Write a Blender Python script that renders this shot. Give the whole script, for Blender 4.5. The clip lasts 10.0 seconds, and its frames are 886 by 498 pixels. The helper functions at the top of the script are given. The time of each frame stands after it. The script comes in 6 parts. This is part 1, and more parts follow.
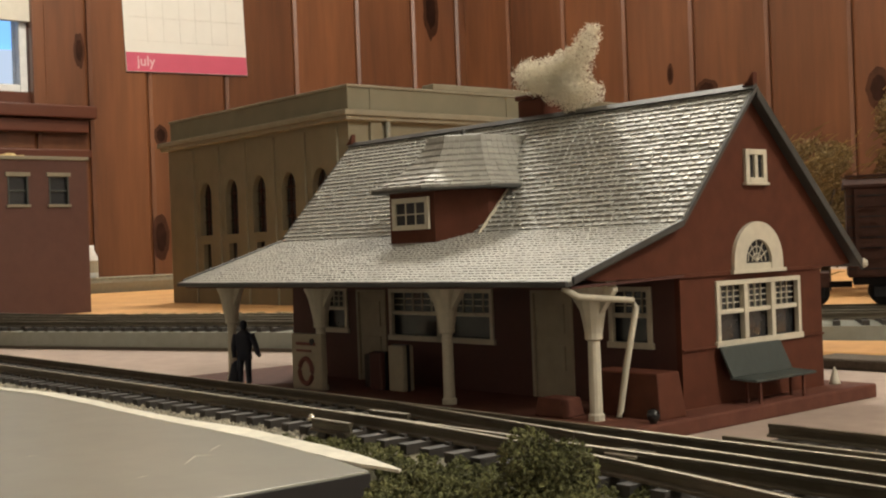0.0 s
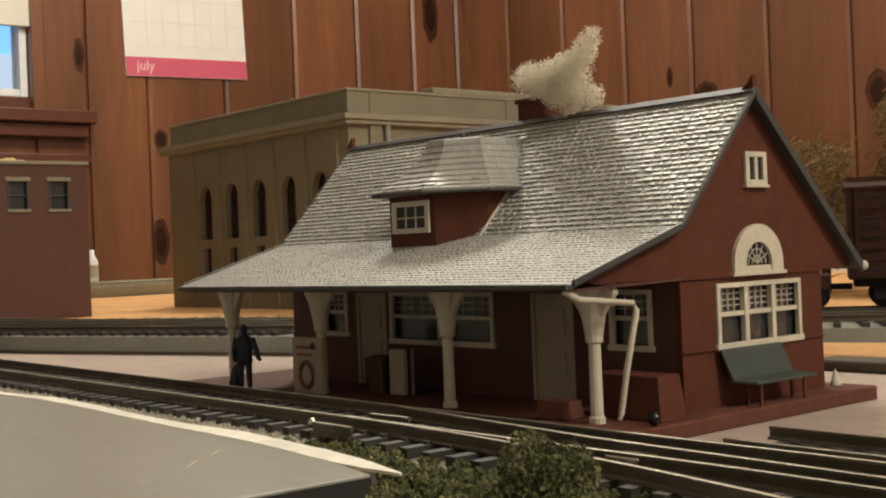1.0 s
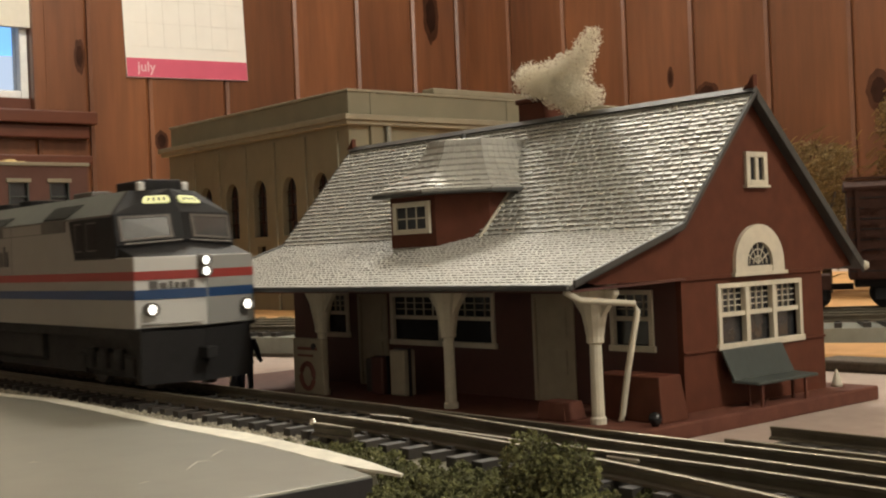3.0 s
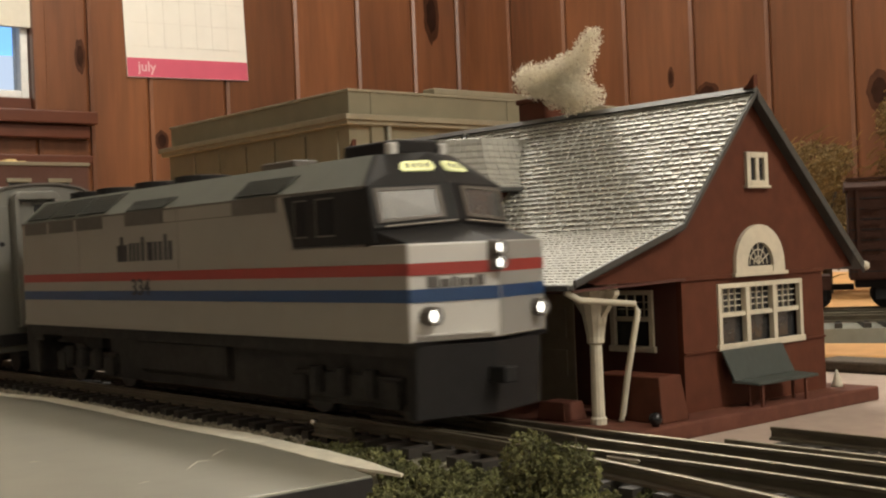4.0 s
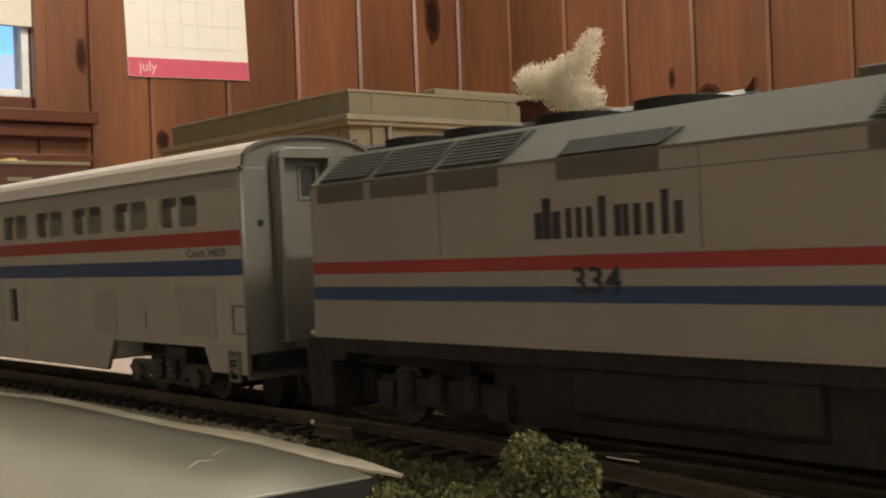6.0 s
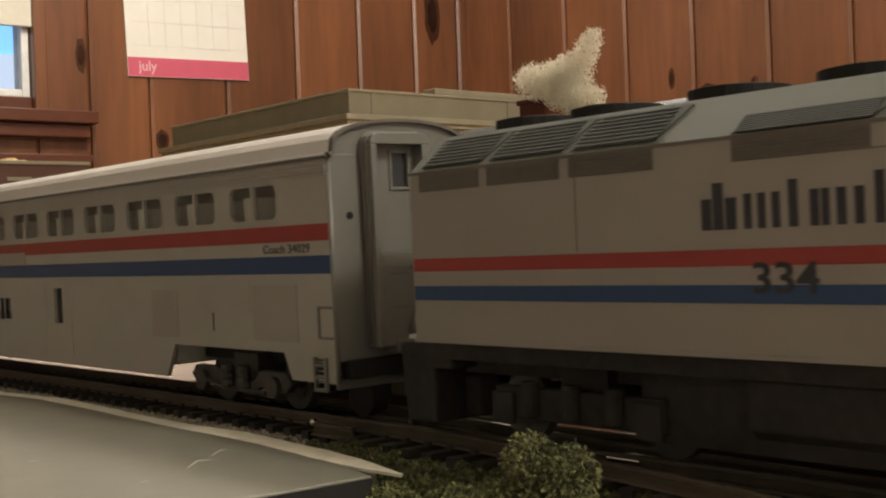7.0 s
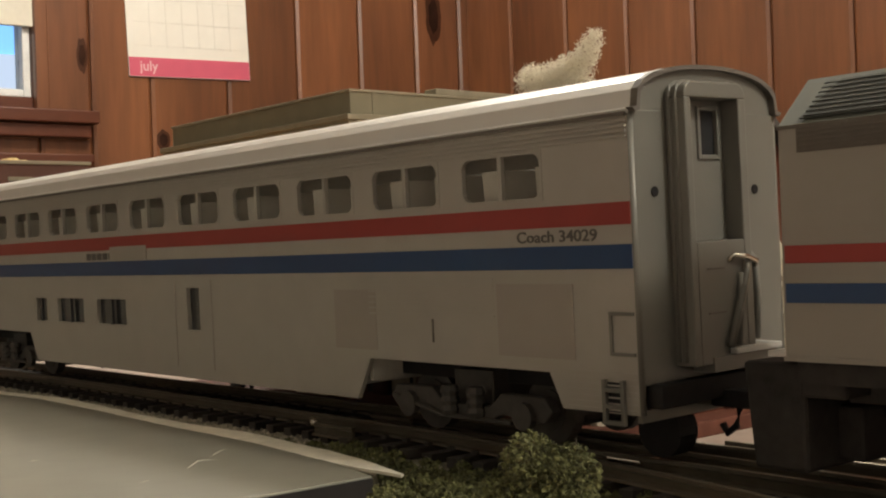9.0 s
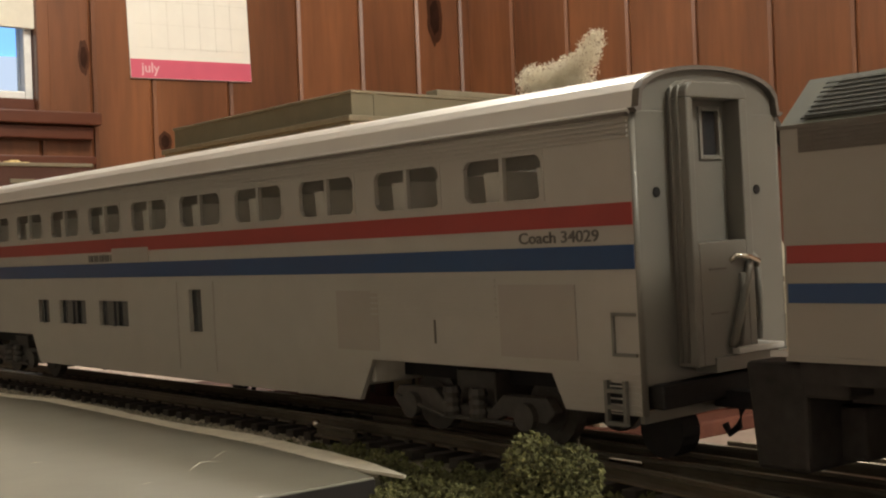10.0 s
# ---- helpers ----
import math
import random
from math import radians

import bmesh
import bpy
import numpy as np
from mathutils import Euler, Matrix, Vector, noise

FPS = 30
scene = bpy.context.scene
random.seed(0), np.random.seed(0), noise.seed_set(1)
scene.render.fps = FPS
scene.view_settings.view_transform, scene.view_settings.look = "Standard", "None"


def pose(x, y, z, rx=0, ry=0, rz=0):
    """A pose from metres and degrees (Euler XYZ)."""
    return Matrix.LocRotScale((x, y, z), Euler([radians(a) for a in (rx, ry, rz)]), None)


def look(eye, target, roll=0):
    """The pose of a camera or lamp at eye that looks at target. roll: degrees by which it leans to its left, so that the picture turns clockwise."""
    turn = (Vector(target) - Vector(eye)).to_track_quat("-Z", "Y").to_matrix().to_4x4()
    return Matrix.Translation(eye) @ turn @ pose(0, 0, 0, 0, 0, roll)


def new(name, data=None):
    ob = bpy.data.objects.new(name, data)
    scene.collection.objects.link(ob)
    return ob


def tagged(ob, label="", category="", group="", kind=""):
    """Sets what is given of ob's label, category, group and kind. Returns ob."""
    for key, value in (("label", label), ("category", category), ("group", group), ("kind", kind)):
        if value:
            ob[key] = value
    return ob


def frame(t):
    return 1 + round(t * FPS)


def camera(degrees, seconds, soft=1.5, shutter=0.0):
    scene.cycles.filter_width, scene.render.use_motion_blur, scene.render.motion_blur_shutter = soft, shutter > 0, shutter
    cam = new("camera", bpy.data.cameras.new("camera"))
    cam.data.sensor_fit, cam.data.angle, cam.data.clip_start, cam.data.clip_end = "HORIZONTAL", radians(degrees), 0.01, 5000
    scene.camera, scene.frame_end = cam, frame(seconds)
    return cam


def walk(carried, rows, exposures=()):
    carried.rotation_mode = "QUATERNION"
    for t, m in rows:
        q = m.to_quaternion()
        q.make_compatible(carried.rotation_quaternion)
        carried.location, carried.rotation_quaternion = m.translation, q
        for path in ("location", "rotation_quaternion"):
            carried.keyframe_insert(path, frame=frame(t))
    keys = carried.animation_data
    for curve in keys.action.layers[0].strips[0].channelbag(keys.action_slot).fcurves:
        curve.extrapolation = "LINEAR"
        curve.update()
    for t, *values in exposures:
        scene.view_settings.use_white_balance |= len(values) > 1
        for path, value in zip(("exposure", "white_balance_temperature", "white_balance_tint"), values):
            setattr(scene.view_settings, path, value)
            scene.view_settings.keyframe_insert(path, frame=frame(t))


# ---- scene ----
# All lengths below are millimetres on the layout (a 1:87 railway); MM brings them to metres.
MM = 0.001
EYE = (0.0, 0.0, 0.0325)


def view(yaw, pitch, roll):
    a, b = radians(yaw), radians(pitch)
    aim = Vector((math.sin(a) * math.cos(b), math.cos(a) * math.cos(b), math.sin(b)))
    return look(EYE, Vector(EYE) + aim, roll)


cam = camera(39.76, 10.0, soft=2.1, shutter=0.5)
walk(cam, [
    (0.0, view(-50.122, -0.064, -2.076)), (0.5, view(-50.115, 0.010, -2.142)),
    (1.0, view(-50.126, 0.095, -2.261)), (1.5, view(-50.160, 0.117, -2.430)),
    (2.0, view(-50.168, 0.129, -2.450)), (2.5, view(-50.160, 0.131, -2.389)),
    (4.0, view(-50.181, 0.135, -2.303)), (4.5, view(-50.185, 0.147, -2.270)),
    (5.0, view(-50.205, 0.157, -2.226)), (5.5, view(-50.215, 0.165, -2.150)),
    (7.0, view(-50.190, 0.149, -2.120)), (7.5, view(-50.190, 0.140, -2.120)),
    (8.0, view(-50.215, 0.157, -2.090)), (8.5, view(-50.225, 0.163, -2.080)),
    (9.0, view(-50.230, 0.161, -2.060)), (9.5, view(-50.235, 0.165, -2.040)),
    (10.0, view(-50.315, 0.211, -2.200))],
    exposures=[(0.0, -0.42), (2.7, -0.41), (4.5, -0.32), (10.0, -0.30)])

# ---- light ----
sky = bpy.data.worlds.new("room_dusk")
sky.use_nodes = True
scene.world = sky
sky.node_tree.nodes["Background"].inputs[0].default_value = (0.30, 0.45, 0.8, 1)
sky.node_tree.nodes["Background"].inputs[1].default_value = 0.3


def ceiling_lamp_light(name, x, y, z, size, watts, colour):
    lamp = bpy.data.lights.new(name, "POINT")
    lamp.shadow_soft_size, lamp.energy, lamp.color = size, watts, colour
    ob = new(name, lamp)
    ob.location = (x, y, z)
    return ob


LAMPS = [(1.12, 0.48, 0.34), (-1.25, 0.95, 0.34)]
ceiling_lamp_light("lamp_light", 1.12, 0.48, 1.27, 0.14, 70, (1.0, 0.955, 0.855))
ceiling_lamp_light("lamp_light", -1.25, 0.95, 1.27, 0.16, 64, (1.0, 0.955, 0.855))


# ---- materials ----
def material(name, colour, rough=0.6, metal=0.0, vary=0.12, size=400.0, bump=0.0, spread=None, spec=0.5, glow=None, power=0.0,
             stretch=(1, 1, 1), island=0.0, coat=0.0):
    """A procedural surface: a colour, broken up by a large and a fine noise, with grain as bump."""
    m = bpy.data.materials.new(name)
    m.use_nodes = True
    n, l = m.node_tree.nodes, m.node_tree.links
    b = n["Principled BSDF"]
    b.inputs["Roughness"].default_value, b.inputs["Metallic"].default_value = rough, metal
    b.inputs["Specular IOR Level"].default_value = spec
    b.inputs["Coat Weight"].default_value = coat
    tex = n.new("ShaderNodeTexCoord")
    mp = n.new("ShaderNodeMapping")
    mp.inputs["Scale"].default_value = stretch
    l.new(tex.outputs["Object"], mp.inputs["Vector"])
    fine, large = n.new("ShaderNodeTexNoise"), n.new("ShaderNodeTexNoise")
    fine.inputs["Scale"].default_value, fine.inputs["Detail"].default_value = size, 6
    large.inputs["Scale"].default_value, large.inputs["Detail"].default_value = size * 0.13, 4
    for t in (fine, large):
        l.new(mp.outputs["Vector"], t.inputs["Vector"])
    add = n.new("ShaderNodeMath")
    l.new(fine.outputs["Fac"], add.inputs[0])
    l.new(large.outputs["Fac"], add.inputs[1])
    val = n.new("ShaderNodeMapRange")
    val.inputs["From Min"].default_value, val.inputs["From Max"].default_value = 0.55, 1.45
    val.inputs["To Min"].default_value, val.inputs["To Max"].default_value = 1 - vary * 1.6, 1 + vary
    l.new(add.outputs[0], val.inputs["Value"])
    last = val.outputs[0]
    if island:
        info, oi = n.new("ShaderNodeNewGeometry"), n.new("ShaderNodeObjectInfo")
        both = n.new("ShaderNodeMath")
        l.new(info.outputs["Random Per Island"], both.inputs[0])
        l.new(oi.outputs["Random"], both.inputs[1])
        fr = n.new("ShaderNodeMath")
        fr.operation = "FRACT"
        l.new(both.outputs[0], fr.inputs[0])
        r2 = n.new("ShaderNodeMapRange")
        r2.inputs["To Min"].default_value, r2.inputs["To Max"].default_value = 1 - island, 1 + island
        l.new(fr.outputs[0], r2.inputs["Value"])
        mul = n.new("ShaderNodeMath")
        mul.operation = "MULTIPLY"
        l.new(last, mul.inputs[0])
        l.new(r2.outputs[0], mul.inputs[1])
        last = mul.outputs[0]
    mix = n.new("ShaderNodeMix")
    mix.data_type = "RGBA"
    mix.inputs[6].default_value = (*colour, 1)
    mix.inputs[7].default_value = (*(spread or colour), 1)
    l.new(large.outputs["Fac"], mix.inputs[0])
    sc = n.new("ShaderNodeVectorMath")
    sc.operation = "SCALE"
    l.new(mix.outputs[2], sc.inputs[0])
    l.new(last, sc.inputs["Scale"])
    l.new(sc.outputs[0], b.inputs["Base Color"])
    if bump:
        bp = n.new("ShaderNodeBump")
        bp.inputs["Strength"].default_value, bp.inputs["Distance"].default_value = bump, 0.0004
        l.new(fine.outputs["Fac"], bp.inputs["Height"])
        l.new(bp.outputs[0], b.inputs["Normal"])
    if power:
        b.inputs["Emission Color"].default_value = (*(glow or colour), 1)
        b.inputs["Emission Strength"].default_value = power
    return m


def glass(name, tint=(0.9, 0.9, 0.9), rough=0.02):
    m = bpy.data.materials.new(name)
    m.use_nodes = True
    b = m.node_tree.nodes["Principled BSDF"]
    b.inputs["Base Color"].default_value = (*tint, 1)
    b.inputs["Roughness"].default_value, b.inputs["Transmission Weight"].default_value = rough, 1.0
    b.inputs["IOR"].default_value = 1.1
    return m


def pine(name, dark, light):
    """Varnished knotty pine boards, grain along z, a different tone for each board."""
    m = material(name, dark, 0.40, 0, 0.25, 9.0, 0.25, light, 0.5, None, 0, (7, 7, 0.7), 0.24, 0.2)
    m.node_tree.nodes["Principled BSDF"].inputs["Coat Roughness"].default_value = 0.22
    return m



def fluffy(name, colour):
    """Teased fibre: half of the light goes through."""
    m = material(name, colour, 0.95, size=2500, vary=0.06)
    n, l = m.node_tree.nodes, m.node_tree.links
    tr, mix = n.new("ShaderNodeBsdfTranslucent"), n.new("ShaderNodeMixShader")
    tr.inputs["Color"].default_value = (*colour, 1)
    mix.inputs[0].default_value = 0.65
    l.new(n["Principled BSDF"].outputs[0], mix.inputs[1])
    l.new(tr.outputs[0], mix.inputs[2])
    l.new(mix.outputs[0], n["Material Output"].inputs["Surface"])
    return m


# faint grey veil that stands in for reflections on the coach's panes
VEILPANE = material("grey_reflection_veil", (0.27, 0.25, 0.215), 0.25, size=900, vary=0.2)
VEILPANE.node_tree.nodes["Principled BSDF"].inputs["Alpha"].default_value = 0.18
PINE = pine("varnished_pine", (0.130, 0.045, 0.0180), (0.208, 0.080, 0.0315))
KNOT = material("dark_pine_knot", (0.026, 0.011, 0.007), 0.8, size=60, spread=(0.045, 0.017, 0.009), vary=0.3, spec=0.1)
KNOT_RIM = material("brown_knot_rim", (0.075, 0.026, 0.011), 0.6, size=60, spread=(0.055, 0.02, 0.010), vary=0.3, spec=0.2)
PINE_DARK = material("dark_wood_trim", (0.10, 0.028, 0.012), 0.4, size=30, stretch=(4, 0.6, 4))
BOUNCEWALL = material("beige_bounce_wall", (0.56, 0.54, 0.50), 0.85, size=12, vary=0.06)
PLASTER = material("ceiling_paint", (0.80, 0.78, 0.72), 0.9, size=20)
CARPET = material("carpet", (0.24, 0.22, 0.19), 0.95, size=150, bump=0.3)
PAPER = material("calendar_paper", (0.78, 0.75, 0.68), 0.7, size=30, vary=0.03)
PINK = material("calendar_pink", (0.58, 0.10, 0.16), 0.6, size=30, vary=0.05)
GRID = material("calendar_rules", (0.735, 0.705, 0.635), 0.7)
INK_WHITE = material("white_print", (0.72, 0.45, 0.47), 0.6)
BLIND = material("roller_blind", (0.70, 0.66, 0.56), 0.8, size=80, vary=0.05)
WHITE_FRAME = material("white_window_paint", (0.78, 0.78, 0.76), 0.5)
PANE = glass("window_pane")
SHADE = material("lamp_glass", (1, 0.85, 0.6), 0.4, glow=(1.0, 0.76, 0.46), power=6.0)
PLY = material("tan_layout_board", (0.50, 0.255, 0.085), 0.8, size=160, bump=0.15, spread=(0.60, 0.33, 0.12), vary=0.14)
PINKBOARD = material("pale_layout_board", (0.42, 0.335, 0.28), 0.85, size=180, bump=0.15, spread=(0.40, 0.31, 0.26))
GREYBOARD = material("grey_painted_board", (0.232, 0.225, 0.180), 0.38, size=120, bump=0.12, spread=(0.20, 0.194, 0.154), vary=0.1)
BOARD_EDGE = material("board_edge", (0.014, 0.012, 0.011), 0.8, size=300, bump=0.3)
SCRATCH = material("worn_paint", (0.50, 0.47, 0.39), 0.7, size=900)
WHITELINE = material("white_paint_line", (0.80, 0.76, 0.63), 0.6, size=300, vary=0.2, bump=0.3)
FASCIA = material("grey_green_fascia", (0.30, 0.30, 0.25), 0.8, size=260, bump=0.3, spread=(0.24, 0.245, 0.205))
CORK = material("cork_roadbed", (0.12, 0.09, 0.06), 0.9, size=900, bump=0.6, spread=(0.07, 0.055, 0.04), vary=0.3)
BALLAST = material("grey_ballast", (0.31, 0.285, 0.21), 0.9, size=1500, bump=0.8, spread=(0.21, 0.205, 0.14), vary=0.45)
GRAVEL = material("gravel", (0.34, 0.31, 0.24), 0.9, size=900, island=0.45, vary=0.2)
TIE = material("black_plastic_tie", (0.036, 0.030, 0.025), 0.65, size=700, island=0.3, bump=0.2)
RAIL = material("brown_railside", (0.118, 0.100, 0.070), 0.45, 0.35, size=300, bump=0.2, vary=0.25)
RAILTOP = material("worn_railhead", (0.30, 0.265, 0.20), 0.48, 0.8, size=300, vary=0.3)
SHINY = material("bright_metal", (0.75, 0.70, 0.6), 0.2, 1.0)
ROOF = material("silver_grey_shingle", (0.345, 0.34, 0.30), 0.46, 0.15, 0.08, 700, 0.2, (0.36, 0.35, 0.31), 0.55, island=0.08)
ROOFTRIM = material("dark_roof_trim", (0.062, 0.062, 0.058), 0.45, 0.1, size=400)
BRICK = material("brick_red_paint", (0.105, 0.032, 0.017), 0.65, size=260, spread=(0.082, 0.026, 0.014), bump=0.2, vary=0.18, spec=0.2)
# brick red darkened: the shade under the porch is put into the colour
REDSHADED = material("porch_shaded_red", (0.080, 0.027, 0.019), 0.6, size=400, bump=0.15)
PLATFORM = material("red_platform_paint", (0.145, 0.052, 0.034), 0.7, size=300, bump=0.25, vary=0.25, spread=(0.105, 0.040, 0.027), spec=0.2)
CREAM = material("cream_trim_paint", (0.56, 0.51, 0.40), 0.55, size=500, vary=0.1)
GREENPAINT = material("grey_green_bench_paint", (0.042, 0.052, 0.047), 0.6, size=500, bump=0.15)
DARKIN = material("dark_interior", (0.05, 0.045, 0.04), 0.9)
DARKGLASS = material("dark_window_glass", (0.03, 0.03, 0.032), 0.12, spec=0.6)
COTTON = fluffy("white_cotton", (0.95, 0.92, 0.84))
STONE = material("tan_moulded_stone", (0.235, 0.21, 0.14), 0.75, size=60, spread=(0.20, 0.178, 0.118), bump=0.15, vary=0.12)
STONELIGHT = material("pale_stone_cornice", (0.27, 0.24, 0.17), 0.75, size=120)
WAREHOUSE = material("plain_red_brown_wall", (0.118, 0.050, 0.036), 0.75, size=140, spread=(0.10, 0.043, 0.031), bump=0.1)
FREIGHT = material("boxcar_red_brown", (0.052, 0.023, 0.016), 0.8, size=260, bump=0.2, vary=0.25, spec=0.15)
BLACK = material("black_plastic", (0.020, 0.019, 0.019), 0.6, size=500, bump=0.1, spec=0.15)
TRUCK = material("grimy_truck_plastic", (0.055, 0.048, 0.041), 0.6, size=600, bump=0.2, vary=0.3)
# underframe black made lighter: a veil of lens haze put into the colour
UNDERSIDE = material("haze_lifted_black", (0.027, 0.025, 0.024), 0.75, size=500, bump=0.15, vary=0.35, spread=(0.040, 0.035, 0.031), spec=0.2)
SILVER = material("dull_silver_paint", (0.275, 0.252, 0.222), 0.45, 0.2, 0.05, 150)
GRILLE = material("roof_grille_grey", (0.058, 0.06, 0.052), 0.75, 0.0, 0.1, 400, spec=0.2)
SILVERROOF = material("loco_roof_grey", (0.115, 0.12, 0.10), 0.7, 0.0, 0.08, 150, spec=0.2)
SIDEGLASS = material("dark_side_glass", (0.010, 0.010, 0.011), 0.45, spec=0.12)
PANEL = material("coach_panel_paint", (0.325, 0.292, 0.255), 0.5, 0.1, 0.05, 150)
NOSEGREY = material("nose_half_grey", (0.27, 0.265, 0.25), 0.45, 0.1, 0.05, 150)
LOUVRE = material("dark_grille", (0.115, 0.100, 0.085), 0.6, size=600)
WHITE = material("white_nose_paint", (0.52, 0.51, 0.48), 0.4, size=200, vary=0.04)
RED = material("red_stripe", (0.27, 0.032, 0.026), 0.42, size=200, vary=0.05)
BLUE = material("blue_stripe", (0.014, 0.046, 0.125), 0.42, size=200, vary=0.05)
COACH = material("coach_silver_paint", (0.375, 0.35, 0.31), 0.45, 0.2, 0.05, 150)
# coach silver darkened: the locomotive's shadow on the end is in the colour
COACHEND_SHADED = material("shaded_end_silver", (0.160, 0.154, 0.134), 0.42, 0.1, 0.05, 150)
COACHROOF = material("coach_white_roof", (0.66, 0.64, 0.60), 0.33, 0.1, 0.04, 150)
LETTER = material("black_lettering", (0.02, 0.02, 0.025), 0.5)
GREYPRINT = material("grey_lettering", (0.10, 0.09, 0.08), 0.5)
LAMPGLOW = material("lit_headlight", (1, 0.95, 0.8), 0.3, glow=(1.0, 0.96, 0.86), power=5.0)
BOARDGLOW = material("lit_number_board", (0.9, 0.9, 0.5), 0.4, glow=(0.93, 0.95, 0.42), power=0.55)
CABGLASS = material("cab_windshield", (0.075, 0.075, 0.072), 0.07, spec=0.9, coat=0.8)
INSIDE = material("coach_interior", (0.60, 0.57, 0.50), 0.7)
SEATPALE = material("pale_coach_seat", (0.80, 0.77, 0.68), 0.6)
FOLIAGE = material("green_ground_foam", (0.095, 0.105, 0.036), 0.95, size=900, spread=(0.15, 0.145, 0.058), vary=0.4, island=0.45)
FOLIAGE_OLD = material("dry_brown_foliage", (0.30, 0.195, 0.085), 0.95, size=200, spread=(0.23, 0.175, 0.07), vary=0.35, island=0.4)
FIGBLACK = material("dark_figure_paint", (0.014, 0.016, 0.030), 0.6)
SIGNCREAM = material("cream_sign_board", (0.40, 0.345, 0.25), 0.7, size=300)
FADEDRED = material("faded_red_print", (0.19, 0.065, 0.05), 0.7)
BALLBLACK = material("black_glossy_ball", (0.01, 0.01, 0.011), 0.2)


# ---- mesh tools ----
class Shape:
    """Collects boxes, prisms and lathes in millimetres for one mesh."""

    def __init__(self):
        self.v, self.f = [], []

    def add(self, verts, faces):
        k = len(self.v)
        self.v += [tuple(p) for p in verts]
        self.f += [tuple(i + k for i in f) for f in faces]
        return self

    def box(self, x0, x1, y0, y1, z0, z1):
        return self.hexa([(x0, y0, z0), (x1, y0, z0), (x1, y1, z0), (x0, y1, z0),
                          (x0, y0, z1), (x1, y0, z1), (x1, y1, z1), (x0, y1, z1)])

    def hexa(self, p):
        return self.add(p, [(3, 2, 1, 0), (4, 5, 6, 7), (0, 1, 5, 4), (1, 2, 6, 5), (2, 3, 7, 6), (3, 0, 4, 7)])

    def prism(self, outline, axis, a, b):
        """A flat outline drawn out along an axis from a to b; the outline gives the other two coordinates in order."""
        def at(p, d):
            return {"x": (d, p[0], p[1]), "y": (p[0], d, p[1]), "z": (p[0], p[1], d)}[axis]
        n = len(outline)
        v = [at(p, a) for p in outline] + [at(p, b) for p in outline]
        f = [tuple(range(n)), tuple(range(2 * n - 1, n - 1, -1))]
        f += [(i, i + n, (i + 1) % n + n, (i + 1) % n) for i in range(n)]
        return self.add(v, f)

    def tube(self, path, radius, sides=8, square=False):
        """A round or square bar along a path."""
        pts = [Vector(p) for p in path]
        rings = []
        n = 4 if square else sides
        for i, p in enumerate(pts):
            d = (pts[min(i + 1, len(pts) - 1)] - pts[max(i - 1, 0)]).normalized()
            up = Vector((0, 0, 1)) if abs(d.z) < 0.95 else Vector((1, 0, 0))
            s = d.cross(up).normalized()
            u = s.cross(d)
            r = radius[i] if isinstance(radius, (list, tuple)) else radius
            rings.append([p + s * math.cos(2 * math.pi * (k + 0.5) / n) * r + u * math.sin(2 * math.pi * (k + 0.5) / n) * r for k in range(n)])
        f = [(i * n + k, i * n + (k + 1) % n, (i + 1) * n + (k + 1) % n, (i + 1) * n + k) for i in range(len(pts) - 1) for k in range(n)]
        f += [tuple(range(n)), tuple(range(len(pts) * n - 1, (len(pts) - 1) * n - 1, -1))]
        return self.add([p for r in rings for p in r], f)

    def lathe(self, profile, x, y, sides=14, squash=1.0):
        """Rings of (radius, z) round an upright axis."""
        v = [(x + r * math.cos(2 * math.pi * k / sides), y + squash * r * math.sin(2 * math.pi * k / sides), z) for r, z in profile for k in range(sides)]
        f = [(i * sides + k, i * sides + (k + 1) % sides, (i + 1) * sides + (k + 1) % sides, (i + 1) * sides + k)
             for i in range(len(profile) - 1) for k in range(sides)]
        f += [tuple(range(sides))[::-1], tuple(range((len(profile) - 1) * sides, len(profile) * sides))]
        return self.add(v, f)

    def disc(self, c, axis, radius, depth, sides=16):
        a = Vector(c)
        d = Vector({"x": (depth, 0, 0), "y": (0, depth, 0), "z": (0, 0, depth)}[axis])
        return self.tube([a, a + d], radius, sides)

    def panel(self, s0, s1, z0, z1, holes, place, depth):
        """A sheet with square openings; place(s, z, d) gives the point, d running 0 to depth."""
        ss = sorted({s0, s1, *(c for h in holes for c in h[:2] if s0 < c < s1)})
        zs = sorted({z0, z1, *(c for h in holes for c in h[2:4] if z0 < c < z1)})
        solid = {(i, j) for i in range(len(ss) - 1) for j in range(len(zs) - 1)
                 if not any(h[0] < (ss[i] + ss[i + 1]) / 2 < h[1] and h[2] < (zs[j] + zs[j + 1]) / 2 < h[3] for h in holes)}
        v, idx, f = [], {}, []

        def vert(i, j, d):
            if (i, j, d) not in idx:
                idx[i, j, d] = len(v)
                v.append(place(ss[i], zs[j], depth * d))
            return idx[i, j, d]
        for i, j in solid:
            f.append((vert(i, j, 0), vert(i + 1, j, 0), vert(i + 1, j + 1, 0), vert(i, j + 1, 0)))
            f.append((vert(i, j + 1, 1), vert(i + 1, j + 1, 1), vert(i + 1, j, 1), vert(i, j, 1)))
            for di, dj, a, b in ((-1, 0, (i, j + 1), (i, j)), (1, 0, (i + 1, j), (i + 1, j + 1)), (0, -1, (i, j), (i + 1, j)), (0, 1, (i + 1, j + 1), (i, j + 1))):
                if (i + di, j + dj) not in solid:
                    f.append((vert(*b, 0), vert(*a, 0), vert(*a, 1), vert(*b, 1)))
        return self.add(v, f)


